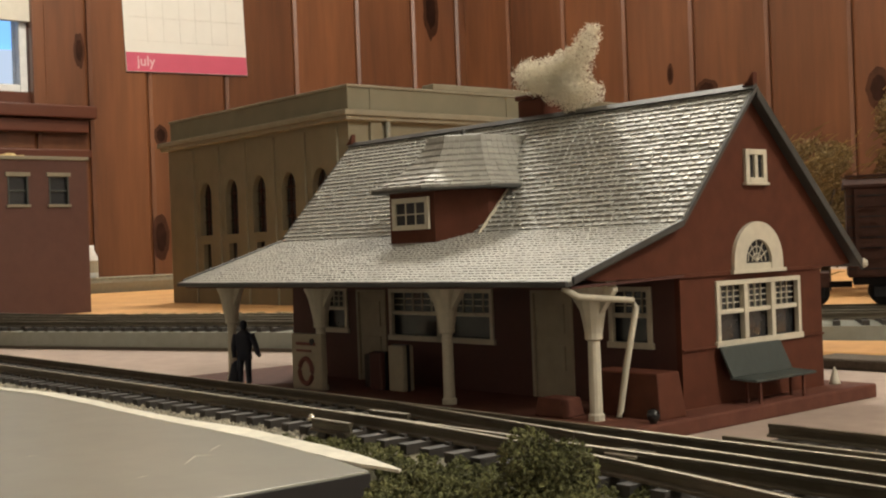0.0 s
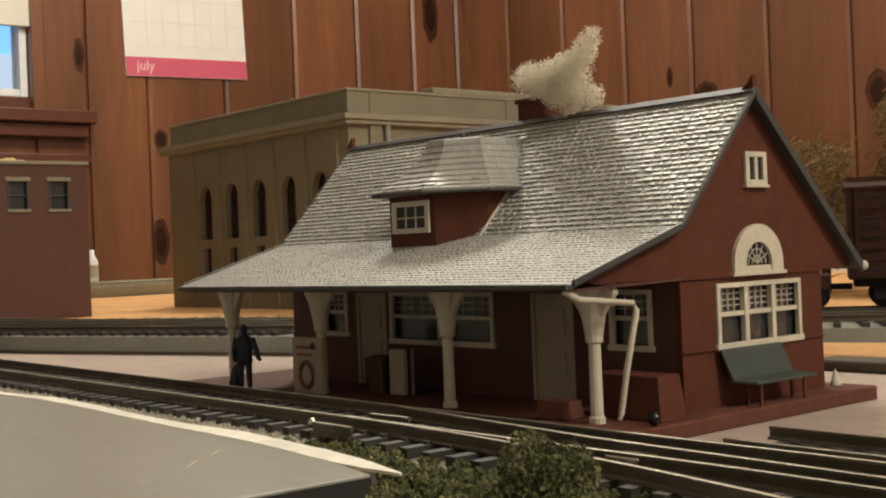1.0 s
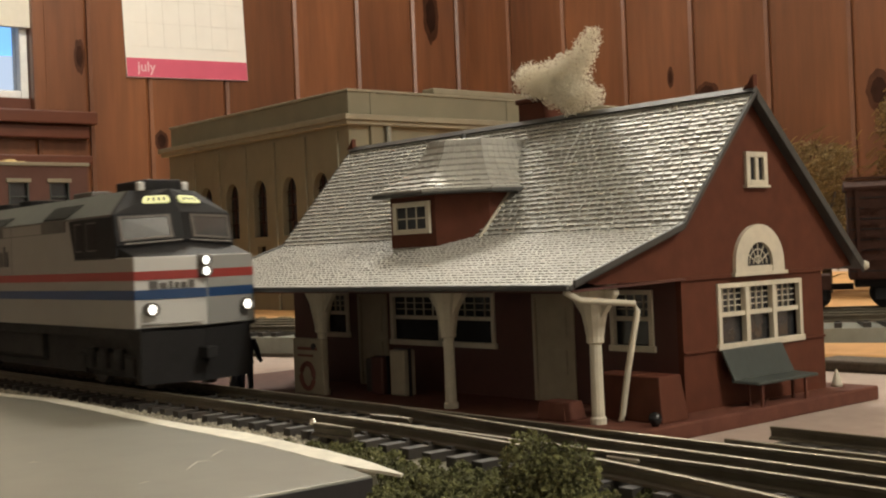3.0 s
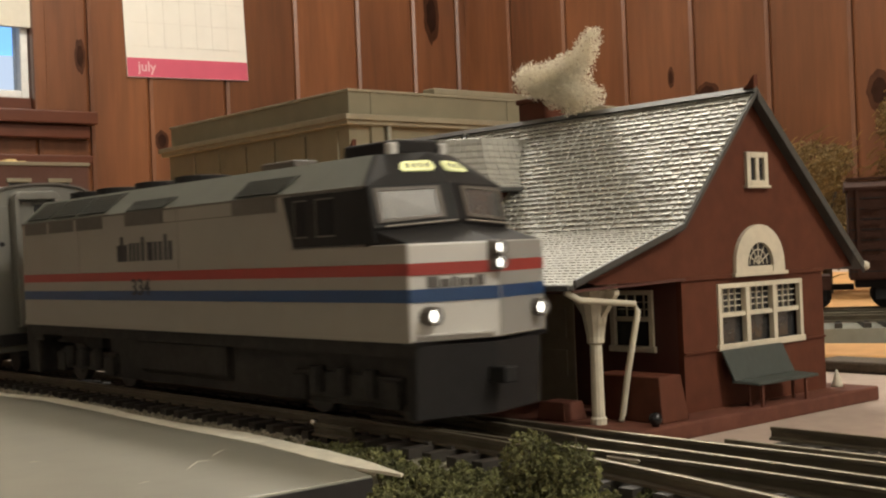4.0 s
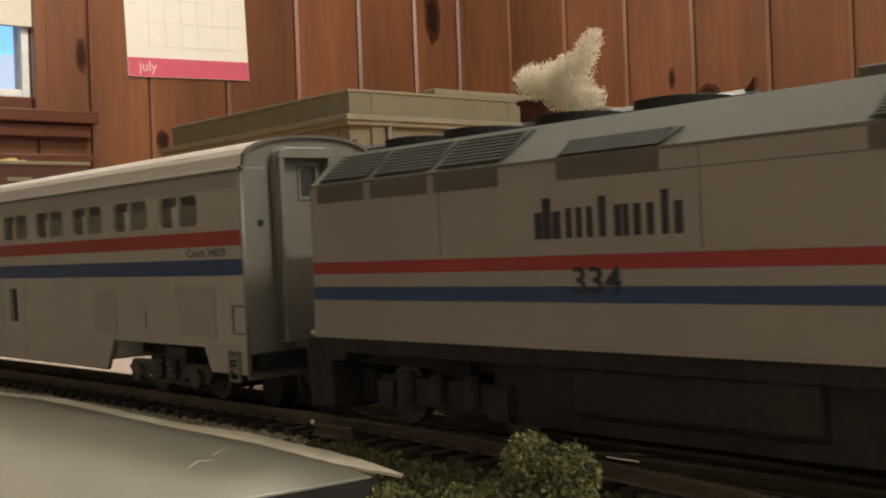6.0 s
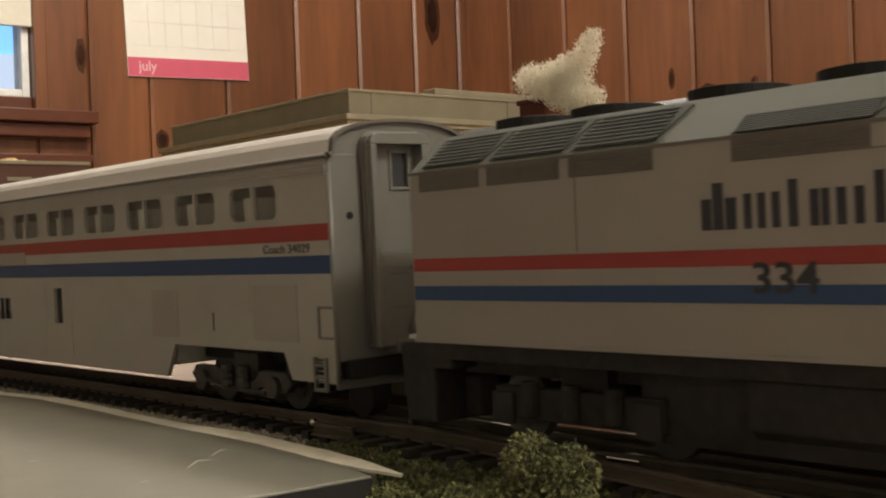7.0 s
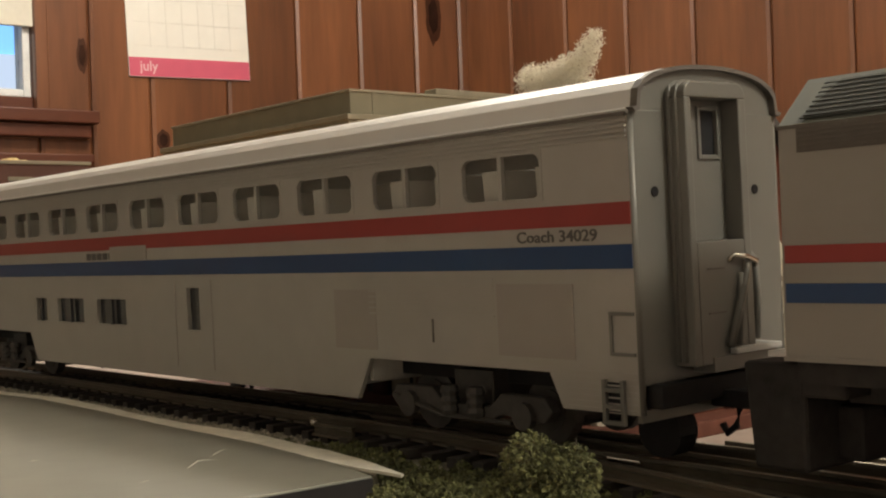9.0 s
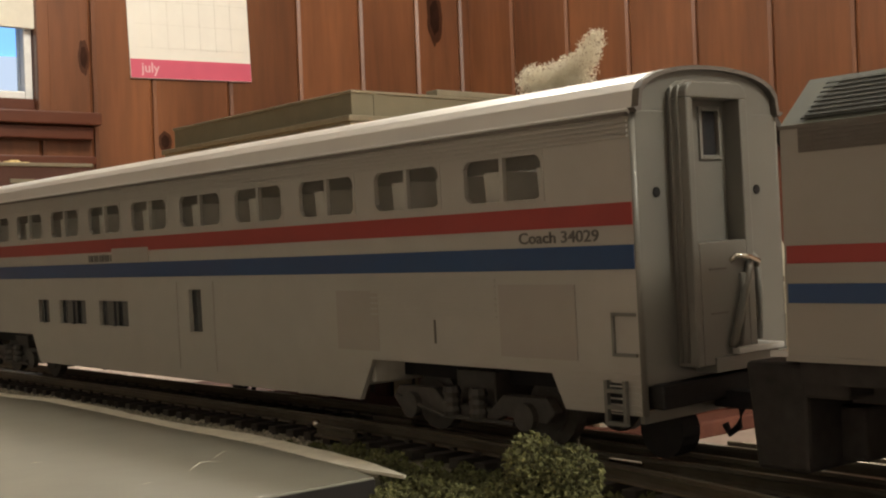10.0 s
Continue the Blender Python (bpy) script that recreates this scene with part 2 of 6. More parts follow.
def part(name, shape, mat, parent=None, label="", bevel=0.0, smooth=False, weld=True):
    """One mesh object from a Shape, under its thing or part."""
    me = bpy.data.meshes.new(name)
    me.from_pydata([(x * MM, y * MM, z * MM) for x, y, z in shape.v], [], shape.f)
    if weld:
        bm = bmesh.new()
        bm.from_mesh(me)
        if bevel:
            edges = [e for e in bm.edges if len(e.link_faces) == 2 and e.calc_face_angle(0) > 0.5]
            bmesh.ops.bevel(bm, geom=edges, offset=bevel * MM, segments=2, affect="EDGES", profile=0.5)
        bmesh.ops.recalc_face_normals(bm, faces=bm.faces)
        bm.to_mesh(me)
        bm.free()
    if smooth:
        for p in me.polygons:
            p.use_smooth = True
    me.materials.append(mat)
    ob = new(name, me)
    if parent is not None:
        ob.parent = parent
    if label:
        ob["label"] = label
    return ob


def thing(name, label, category, m=None, group="", kind=""):
    ob = new(name)
    ob.empty_display_size = 0.01
    if m is not None:
        ob.matrix_world = m
    return tagged(ob, label, category, group, kind)


def same(ob, m, parent):
    """Another object on the same mesh."""
    o = ob.copy()
    scene.collection.objects.link(o)
    o.parent = parent
    o.matrix_basis = m
    return o


def mm(x, y, z, rz=0, rx=0, ry=0):
    return pose(x * MM, y * MM, z * MM, rx, ry, rz)


def writing(name, text, size, mat, parent, m, label="", shear=0.0, squeeze=1.0):
    cu = bpy.data.curves.new(name, "FONT")
    cu.body, cu.size, cu.extrude, cu.shear, cu.resolution_u = text, size * MM, 0.00004, shear, 3
    cu.offset = size * MM * 0.014
    tmp = bpy.data.objects.new(name, cu)
    scene.collection.objects.link(tmp)
    me = bpy.data.meshes.new_from_object(tmp.evaluated_get(bpy.context.evaluated_depsgraph_get()))
    bpy.data.objects.remove(tmp)
    me.transform(Matrix.Diagonal((squeeze, 1, 1, 1)))
    me.materials.clear()
    me.materials.append(mat)
    ob = new(name, me)
    ob.parent, ob.matrix_basis = parent, m
    if label:
        ob["label"] = label
    return ob


def arch(x, z, r, n=10, squash=1.0):
    """Points of a half circle from right to left."""
    return [(x + r * math.cos(math.pi * i / n), z + squash * r * math.sin(math.pi * i / n)) for i in range(n + 1)]


# ---- the room ----
WX, WY, EX, SY, FZ, CZ = -2400, 2107, 1700, -1600, -950, 1450


def planks(wall, along_x, start, widths, fixed, z0, z1, holes=()):
    """Boards with bevelled edges; each stands a little proud of the wall behind it."""
    s, i = start, 0
    end = EX if along_x else WY
    while s < end:
        w = widths[i % len(widths)]
        e = min(s + w, end)
        spans = [(z0, z1)]
        for h0, h1, hz0, hz1 in holes:
            if h0 < (s + e) / 2 < h1:
                spans = [(z0, hz0), (hz1, z1)]
        for a, b in spans:
            sh = Shape()
            d, c = 12, 7
            outline = [(s + 1.5, 0), (e - 1.5, 0), (e - 1.5, d - c * 0.6), (e - 1.5 - c, d), (s + 1.5 + c, d), (s + 1.5, d - c * 0.6)]
            if along_x:
                sh.prism([(p, fixed - q) for p, q in outline], "z", a, b)
            else:
                sh.prism([(fixed + q, p) for p, q in outline], "z", a, b)
            part("plank", sh, PINE, wall)
        s, i = e, i + 1


def knot(c, z, rc, rz, place):
    """An uneven flat oval, its rim thinner than its middle."""
    n = 22
    edge = [(c + rc * math.cos(2 * math.pi * i / n) * (1 + 0.22 * noise.noise((i * 0.6, c, z))), z + rz * math.sin(2 * math.pi * i / n) * (1 + 0.22 * noise.noise((i * 0.6, z, c)))) for i in range(n)]
    v = [place(p, q, 0.1) for p, q in edge] + [place(c + (p - c) * 0.62, z + (q - z) * 0.62, 0.6) for p, q in edge] + [place(c, z, 0.8)]
    f = [(i, (i + 1) % n, n + (i + 1) % n, n + i) for i in range(n)] + [(n + i, n + (i + 1) % n, 2 * n) for i in range(n)]
    return Shape().add(v, f)


def dark_knot(wall, shape):
    ob = part("knot", shape, KNOT_RIM, wall, "dark oval knot")
    ob.data.materials.append(KNOT)
    for p in ob.data.polygons:
        p.material_index = int(len(p.vertices) == 3)


# board widths along the west wall, south to north
BOARDS = (150,) * 16 + (146, 111, 133, 186, 186, 179, 173, 144, 60)


def room():
    wall = part("wall_west", Shape().panel(SY, WY + 80, FZ, CZ, [(600, 945, 372, 1180)], lambda s, z, d: (WX - d, s, z), 80), PINE_DARK)
    tagged(wall, "wall of varnished knotty pine boards with a window", "wall", kind="structure")
    planks(wall, False, SY + 8, BOARDS, WX, FZ, CZ, [(560, 985, 340, 1215)])
    for y, z, ry, rz in ((1046, 462, 12, 36), (1222, 294, 16, 22), (1214, 77, 20, 50), (1983, 632, 26, 70), (700, 180, 16, 26)):
        dark_knot(wall, knot(y, z, ry, rz, lambda p, q, d: (WX + 12 + d, p, q)))
    wall = part("wall_north", Shape().box(WX, EX, WY, WY + 80, FZ, CZ), PINE_DARK)
    tagged(wall, "wall of varnished knotty pine boards", "wall", kind="structure")
    planks(wall, True, WX + 6, (172, 189, 190, 188, 191, 186), WY, FZ, CZ)
    for x, z, rx, rz in ((-1717, 391, 9, 24), (-1621, 348, 30, 20), (-1225, 300, 26, 40)):
        dark_knot(wall, knot(x, z, rx, rz, lambda p, q, d: (p, WY - 12 - d, q)))
    # two unseen walls, added in a pale tone to bounce fill light
    tagged(part("wall_east", Shape().box(EX, EX + 80, SY, WY, FZ, CZ), BOUNCEWALL), "unseen beige wall added to bounce fill light", "wall", kind="structure")
    tagged(part("wall_south", Shape().box(WX, EX, SY - 80, SY, FZ, CZ), BOUNCEWALL), "unseen beige wall added to bounce fill light", "wall", kind="structure")
    tagged(part("floor", Shape().box(WX, EX, SY, WY, FZ - 50, FZ), CARPET), "dark carpeted floor", "floor", kind="structure")
    tagged(part("ceiling", Shape().box(WX, EX, SY, WY, CZ, CZ + 50), PLASTER), "pale painted ceiling", "ceiling", kind="structure")
    # window in the west wall, roller blind half down
    win = thing("window_1", "white-framed window with a lowered pale roller blind", "window", kind="structure")
    fr = Shape()
    for y0, y1, z0, z1 in ((600, 618, 372, 1180), (929, 945, 372, 1180), (618, 929, 372, 388), (618, 929, 1150, 1180), (618, 929, 700, 730)):
        fr.box(WX - 50, WX - 5, y0, y1, z0, z1)
    part("window_frame", fr, WHITE_FRAME, win, "white painted frame", bevel=3)
    for z0, z1 in ((388, 700), (730, 1150)):
        p = part("pane", Shape().box(WX - 30, WX - 26, 618, 929, z0, z1), PANE, win)
        p.visible_shadow = False
    casing = Shape()
    for y0, y1, z0, z1 in ((945, 972, 345, 1235), (573, 600, 345, 1235), (600, 945, 1180, 1235)):
        casing.box(WX + 1, WX + 22, y0, y1, z0, z1)
    part("window_casing", casing, PINE, win, bevel=3)
    part("window_sill", Shape().box(WX + 1, WX + 55, 500, 1062, 318, 344).box(WX + 1, WX + 40, 510, 1050, 290, 317).box(WX + 1, WX + 26, 515, 1060, 240, 258), PINE_DARK, win, bevel=3)
    part("roller_blind", Shape().box(WX - 4, WX + 12, 600, 972, 512, 1230).disc((WX + 8, 590, 1232), "y", 22, 370), BLIND, win, "pale fabric roller blind")
    back = Shape().box(WX - 3000, WX - 2990, -1500, 3500, -900, 3000)
    tagged(part("backdrop", back, material("blue_daylight", (0.1, 0.3, 0.7), 1.0, glow=(0.24, 0.56, 1.0), power=1.7)), "blue daylight outside the window", "backdrop", kind="structure")
    tagged(part("backdrop", Shape().prism([(-1500, -900), (3500, -900), (3500, 1010), (1500, 960), (-300, 1000), (-1500, 930)], "x", WX - 2960, WX - 2950), material("pale_distance", (0.7, 0.75, 0.8), 1.0, size=2.0, vary=0.3, glow=(0.72, 0.84, 1.0), power=1.1)), "pale snowy distance outside the window", "backdrop", kind="structure")
    trees = Shape()
    rnd = random.Random(5)
    for i in range(9):
        y = -700 + i * 420 + rnd.uniform(-90, 90)
        trees.tube([(WX - 2500, y, -900), (WX - 2500, y + rnd.uniform(-120, 120), 700), (WX - 2480, y + rnd.uniform(-300, 300), 1700)], [60, 36, 8], 7)
        trees.tube([(WX - 2500, y, 300), (WX - 2460, y + rnd.uniform(-400, 400), 1200)], [30, 6], 6)
    tagged(part("garden_trees", trees, material("bare_tree_bark", (0.16, 0.22, 0.30), 0.9, size=12)), "bare dark tree trunks outside the window", "trees", kind="stuff")
    # calendar
    cal = thing("wall_calendar", "white paper wall calendar with a pink band along the bottom", "calendar", mm(WX + 14, 1147, 425.5, 0, 1.6))
    sheet = Shape().prism([(0, 0), (3, 0), (2, 40), (1.6, 120), (1.5, 420), (0, 420)], "y", 0, 291)
    part("page", sheet, PAPER, cal)
    part("pink_band", Shape().hexa([(3.2, 0.5, 1), (4, 0.5, 1), (4, 290, 1), (3.2, 290, 1), (2.4, 0.5, 41), (3.2, 0.5, 41), (3.2, 290, 41), (2.4, 290, 41)]), PINK, cal, "pink printed band")
    for i in range(1, 7):
        part("rule_line", Shape().box(2.2, 2.7, 14 + i * 38.5, 14.9 + i * 38.5, 62, 400), GRID, cal)
    for i in range(7):
        part("rule_line", Shape().box(2.2, 2.7, 14, 284, 66 + i * 50, 66.9 + i * 50), GRID, cal)
    writing("lettering", "july", 30, INK_WHITE, cal, mm(4.4, 24, 13, 90, 90), "white handwritten word")
    # ceiling lamps
    for i, (x, y, r) in enumerate(LAMPS):
        lamp = thing("ceiling_lamp", "round glowing glass ceiling lamp", "lamp", pose(x, y, CZ * MM), group="ceiling lamps")
        part("lamp_base", Shape().lathe([(90, 0), (95, -18), (60, -22)], 0, 0, 24), WHITE_FRAME, lamp)
        part("glass_shade", Shape().lathe([(70, -22), (165, -30), (172, -42), (120, -56), (30, -62)], 0, 0, 28), SHADE, lamp, "glowing frosted glass", smooth=True)


# ---- the layout's ground ----
def ground():
    top = part("layout_table", Shape().box(-1900, 700, -250, 1500, -48, -8), PINKBOARD)
    tagged(top, "pale painted layout board carrying the model railway", "table", kind="structure")
    for x in (-1820, 620):
        for y in (-180, 1420):
            part("table_leg", Shape().box(x - 40, x + 40, y - 40, y + 40, FZ, -48), PINE_DARK, top)
    # tan ground behind the raised line, one sheet with a ragged front edge
    rnd = random.Random(3)
    for n, pts in (("tan_ground", [(-1330, 262), (-900, 268), (-600, 398), (-430, 480), (-330, 640), (-500, 1100), (-1330, 1300)]),):
        tagged(part(n, Shape().prism(pts, "z", -7.9, -5.5), PLY, bevel=0.6), "tan painted ground sheet behind the raised track", "ground", kind="structure")
    ramp = Shape().hexa([(-262, 340, -8), (-60, 350, -8), (-60, 412, -8), (-262, 372, -8), (-262, 343, -5.2), (-60, 353, -4.6), (-60, 412, -1.5), (-262, 372, -5.0)])
    tagged(part("tan_mound", ramp, PLY, bevel=0.5), "tan painted sloping ground beside the raised track", "ground", kind="structure")
    tagged(part("cork_strip", Shape().box(-215, 10, 322, 337, -8, -4.6), CORK, bevel=0.8), "dark cork strip along the tan ground", "cork strip", kind="structure")
    # strip of turf along the front of the tan ground
    turf = Shape()
    for i in range(420):
        s = rnd.random()
        x, y = -905 + s * 320, 258 + s * 144 + rnd.uniform(-3, 5)
        r = rnd.uniform(1.2, 3.0)
        turf.lathe([(r * 0.4, -6), (r, -5 + r * 0.3), (r * 0.6, -5 + r * 1.1)], x, y, 5)
    tagged(part("turf_strip", turf, FOLIAGE_OLD), "dry olive turf along the tan ground's edge", "turf", kind="stuff")
    # far grey road bank at the back of the tan ground
    tagged(part("far_bank", Shape().prism([(-1330, -8), (-1322, 6), (-1322, 9), (-1400, 9), (-1400, -8)], "y", 300, 1400), FASCIA), "low grey bank at the layout's back edge", "bank", kind="structure")
    tagged(part("bank_top", Shape().box(-1400, -1323, 300, 1400, 9.2, 12), BALLAST), "pale strip on the low grey bank", "bank", kind="structure")
    # near grey board with white line
    far_edge = [(-158.2, 115.4), (-172, 118.2), (-187, 120.2), (-202, 122.2), (-220, 123), (-260, 123.8), (-320, 125.6), (-345, 122.6), (-900, 122)]
    board = part("grey_board", Shape().prism([(-900, -200), (-158.8, -200)] + far_edge, "z", -7.0, -2.6), GREYBOARD, bevel=0.35)
    tagged(board, "grey painted board with a white line along its edge", "board", kind="structure")
    part("board_edge_band", Shape().box(-158.4, -157.6, -200, 115, -7.0, -3.0), BOARD_EDGE, board)
    part("board_base", Shape().prism([(-900, -200), (-157.4, -200), (-157.4, 112)] + [(x, y - 4) for x, y in far_edge[1:]], "z", -14, -7.1), BOARD_EDGE, board)
    # the painted line: near and far edge, station by station
    spine = [(-154.6, 118.4, 118.9), (-165.4, 117.8, 121.8), (-172, 117.8, 123.2), (-187, 119.4, 125.0), (-202, 121.0, 126.4), (-217, 121.6, 127.4), (-241, 121.9, 126.2), (-264, 123.1, 126.6), (-290, 124.5, 128.8), (-319, 125.3, 129.6), (-345, 122.9, 125.8), (-620, 122.5, 126)]
    v, f, n = [], [], 150
    for i in range(n + 1):
        x = -154.6 - i * 3.0
        near = float(np.interp(-x, [-p[0] for p in spine], [p[1] for p in spine])) + (0.35 * noise.noise((i * 0.5, 0, 0)) + 0.2 * noise.noise((i * 1.7, 3, 0)) if i > 1 else 0)
        edge = float(np.interp(-x, [-p[0] for p in spine], [p[2] for p in spine])) + (0.45 * noise.noise((i * 0.45, 5, 0)) + 0.25 * noise.noise((i * 1.9, 8, 0)) if i > 1 else 0)
        v += [(x, near, -3.0), (x, near, -2.5), (x, edge, -2.5), (x, edge, -2.7 if i < 4 else -4.6)]
        if i:
            f += [(4 * i - 4 + a, 4 * i + a, 4 * i + (a + 1) % 4, 4 * i - 4 + (a + 1) % 4) for a in range(4)]
    f += [(0, 1, 2, 3), (4 * n, 4 * n + 1, 4 * n + 2, 4 * n + 3)]
    part("white_line", Shape().add(v, f), WHITELINE, board, "uneven white painted line")
    for pts in ([(-186.5, 97), (-190, 100), (-194, 103.6), (-193.6, 105.5), (-191, 108)], [(-195, 106.4), (-198.6, 109.6), (-201.5, 112.6), (-201, 114.4)], [(-182.4, 86), (-183, 88), (-184, 90.5)],
                [(-219, 82.3), (-219.4, 84), (-218.6, 86)], [(-199, 119.5), (-204, 121.2), (-209, 122)]):
        part("scratch", Shape().tube([(x, y, -2.7) for x, y in pts], [0.05] + [0.2] * (len(pts) - 2) + [0.05], 6), SCRATCH, board)


# ---- tracks ----
def rail(path, parent, z, name="rail"):
    """Flat-bottomed rail, 2.5 high, along a path of (x, y)."""
    prof = [(-1.1, -2.5), (1.1, -2.5), (1.0, -2.1), (0.3, -1.8), (0.3, -0.8), (0.55, -0.6), (0.5, -0.05), (0.35, 0), (-0.35, 0), (-0.5, -0.05), (-0.55, -0.6), (-0.3, -0.8), (-0.3, -1.8), (-1.0, -2.1)]
    pts = [Vector((x, y, 0)) for x, y in path]
    v, f, k = [], [], len(prof)
    for i, p in enumerate(pts):
        d = (pts[min(i + 1, len(pts) - 1)] - pts[max(i - 1, 0)]).normalized()
        s = Vector((-d.y, d.x, 0))
        v += [tuple(p + s * a + Vector((0, 0, z + b))) for a, b in prof]
    for i in range(len(pts) - 1):
        f += [(i * k + j, i * k + (j + 1) % k, (i + 1) * k + (j + 1) % k, (i + 1) * k + j) for j in range(k)]
    f += [tuple(range(k)), tuple(range(len(pts) * k - 1, (len(pts) - 1) * k - 1, -1))]
    ob = part(name, Shape().add(v, f), RAIL, parent)
    me = ob.data
    me.materials.append(RAILTOP)
    for p in me.polygons:
        if p.center.z > (z - 0.12) * MM and p.normal.z > 0.8:
            p.material_index = 1
    return ob


def tie_mesh(length=30):
    t = Shape().box(-1.3, 1.3, -length / 2, length / 2, -4.3, -2.55)
    for s in (-1, 1):
        for e in (-1, 1):
            t.box(-0.7, 0.7, s * 8.55 + e * 1.2 - 0.45, s * 8.55 + e * 1.2 + 0.45, -2.6, -2.0)
    return t


def ballast_grains(name, label, x0, x1, y0, y1, z, count, mat, seed, size=0.7):
    rnd = random.Random(seed)
    g = Shape()
    for i in range(count):
        x, y, r = rnd.uniform(x0, x1), rnd.uniform(y0, y1), size * rnd.uniform(0.4, 1.2)
        a = rnd.uniform(0, 3)
        c, s = math.cos(a) * r, math.sin(a) * r
        g.add([(x + c, y + s, z), (x - s, y + c, z), (x - c, y - s, z), (x + s, y - c, z), (x + rnd.uniform(-.3, .3), y, z + r * rnd.uniform(.5, 1.0))],
              [(0, 1, 4), (1, 2, 4), (2, 3, 4), (3, 0, 4)])
    return tagged(part(name, g, mat, weld=False), label, "gravel", kind="stuff")


YC = 151.0


def tracks():
    main = thing("railway_track", "straight model track with brown rails on black ties", "track", kind="structure")
    part("roadbed", Shape().prism([(122, -8.1), (126.4, -4.5), (167, -4.5), (171, -8.1)], "x", -1700, 650), BALLAST, main)
    rail([(-1700, YC + 8.4), (650, YC + 8.4)], main, 0)
    rail([(-1700, YC - 8.4), (-206, YC - 8.4)] + [(-206 + i * 12, YC - 8.4 - (i * 12 / 116) ** 2 * 12.6) for i in range(1, 13)] + [(-50, 118.5), (40, 84)], main, 0)
    # turnout: straight near rail from the points on, and the branch's far rail
    rail([(-204, YC - 7.6), (-190, YC - 8.1), (-150, YC - 8.0), (-112, YC - 7.4), (-80, YC - 8.4), (650, YC - 8.4)], main, 0)
    rail([(-206, YC + 7.5), (-190, YC + 5.8), (-160, YC + 2.6), (-144, YC + 0.8), (-117, YC - 0.2), (-89, YC - 1.5), (-40, YC - 12), (40, YC - 42)], main, 0)
    rail([(-205, YC - 1.0), (-193, YC - 0.2)], main, -0.4, "guard_rail")
    rail([(-206, YC - 14.4), (-193, YC - 14.4)], main, -0.6, "throw_bar")
    part("rail_spike", Shape().lathe([(0.5, -1.4), (0.9, -0.9), (0.8, -0.2), (0.2, 0.1)], -206.5, YC - 14.4, 8), SHINY, main, "bright metal pin", smooth=True)
    part("frog_plate", Shape().box(-133, -126, YC - 8.5, YC - 3.5, -1.3, -0.5), SHINY, main, "bright worn metal plate", bevel=0.3)
    first = None
    rnd = random.Random(8)
    for i in range(64):
        x = -478 + i * 6.9
        m = mm(x, YC, rnd.uniform(-0.08, 0.08), rnd.uniform(-0.8, 0.8))
        if first is None:
            first = part("tie", tie_mesh(), TIE, main)
            first.matrix_basis = m
        elif x < -206:
            same(first, m, main)
        else:
            same(first, m @ Matrix.Diagonal((1, 1 + max(0, x + 206) * 0.0016, 1, 1)) @ mm(0, -max(0, x + 206) * 0.022, 0), main)
    rest = Shape()
    for i in range(90):
        x = -485 - i * 6.9
        rest.box(x - 1.3, x + 1.3, YC - 15, YC + 15, -4.3, -2.55)
    for i in range(80):
        x = -30 + i * 6.9
        rest.box(x - 1.3, x + 1.3, YC - 15, YC + 15, -4.3, -2.55)
    tagged(part("far_ties", rest, TIE, main), kind="stuff")
    ballast_grains("track_gravel", "loose pale gravel beside the ties", -470, -205, 126, 140, -4.4, 4200, GRAVEL, 4, 0.8)
    ballast_grains("track_gravel", "loose grey gravel between the ties", -470, -60, 136, 166, -4.5, 3000, BALLAST, 5, 0.8)
    # stub siding beside the platform
    sid = thing("siding_track", "short siding of dark rails on ties ending beside the platform", "track", kind="structure")
    rail([(-140, 182.3), (300, 182.3)], sid, -3.7)
    rail([(-142, 199.2), (300, 199.2)], sid, -3.7)
    one = part("tie", Shape().box(-1.3, 1.3, -14, 14, -8.0, -6.25), TIE, sid)
    one.matrix_basis = mm(-138, 190.7, 0)
    for i in range(1, 22):
        same(one, mm(-138 + i * 6.9, 190.7, 0), sid)
    for i in range(7):
        part("tie_plate", Shape().box(-136 + i * 6.9, -133.4 + i * 6.9, 186.5, 194, -7.9, -7.2), SHINY, sid, "bright scuffed metal")
    # raised line behind the station
    path = [(-1500, 196), (-1000, 197), (-760, 201), (-640, 212), (-576, 229), (-431, 285), (-330, 339), (-241, 396), (-100, 500), (100, 680)]
    far = thing("raised_track", "track on a raised grey-green bank behind the station", "track", kind="structure")

    def offset(d):
        pts = [Vector((x, y, 0)) for x, y in path]
        out = []
        for i, p in enumerate(pts):
            t = (pts[min(i + 1, len(pts) - 1)] - pts[max(i - 1, 0)]).normalized()
            out.append((p.x - t.y * d, p.y + t.x * d))
        return out
    lo, hi = offset(-13), offset(62)
    bank = Shape()
    for i in range(len(path) - 1):
        a, b, c, d = lo[i], lo[i + 1], hi[i + 1], hi[i]
        bank.hexa([(*a, -8.2), (*b, -8.2), (*c, -8.2), (*d, -8.2), (*a, 0), (*b, 0), (*c, 0), (*d, 0)])
    part("bank", bank, FASCIA, far, "grey-green raised roadbed")
    foot = Shape().tube([(x, y, -7.2) for x, y in offset(-13.6)], 0.9, 4, True)
    part("foot_strip", foot, CORK, far)
    for d in (4 - 8.4, 4 + 8.4, 40 - 8.4, 40 + 8.4):
        rail(offset(d), far, 4.3)
    lo, hi = offset(18), offset(25)
    for i in range(len(path) - 4, len(path) - 2):
        a, b, c, d = lo[i], lo[i + 1], hi[i + 1], hi[i]
        part("pale_walkway", Shape().hexa([(*p, z) for z in (-.1, 1.4) for p in (a, b, c, d)]), PINKBOARD, far, "pale strip between the tracks")
    first = None
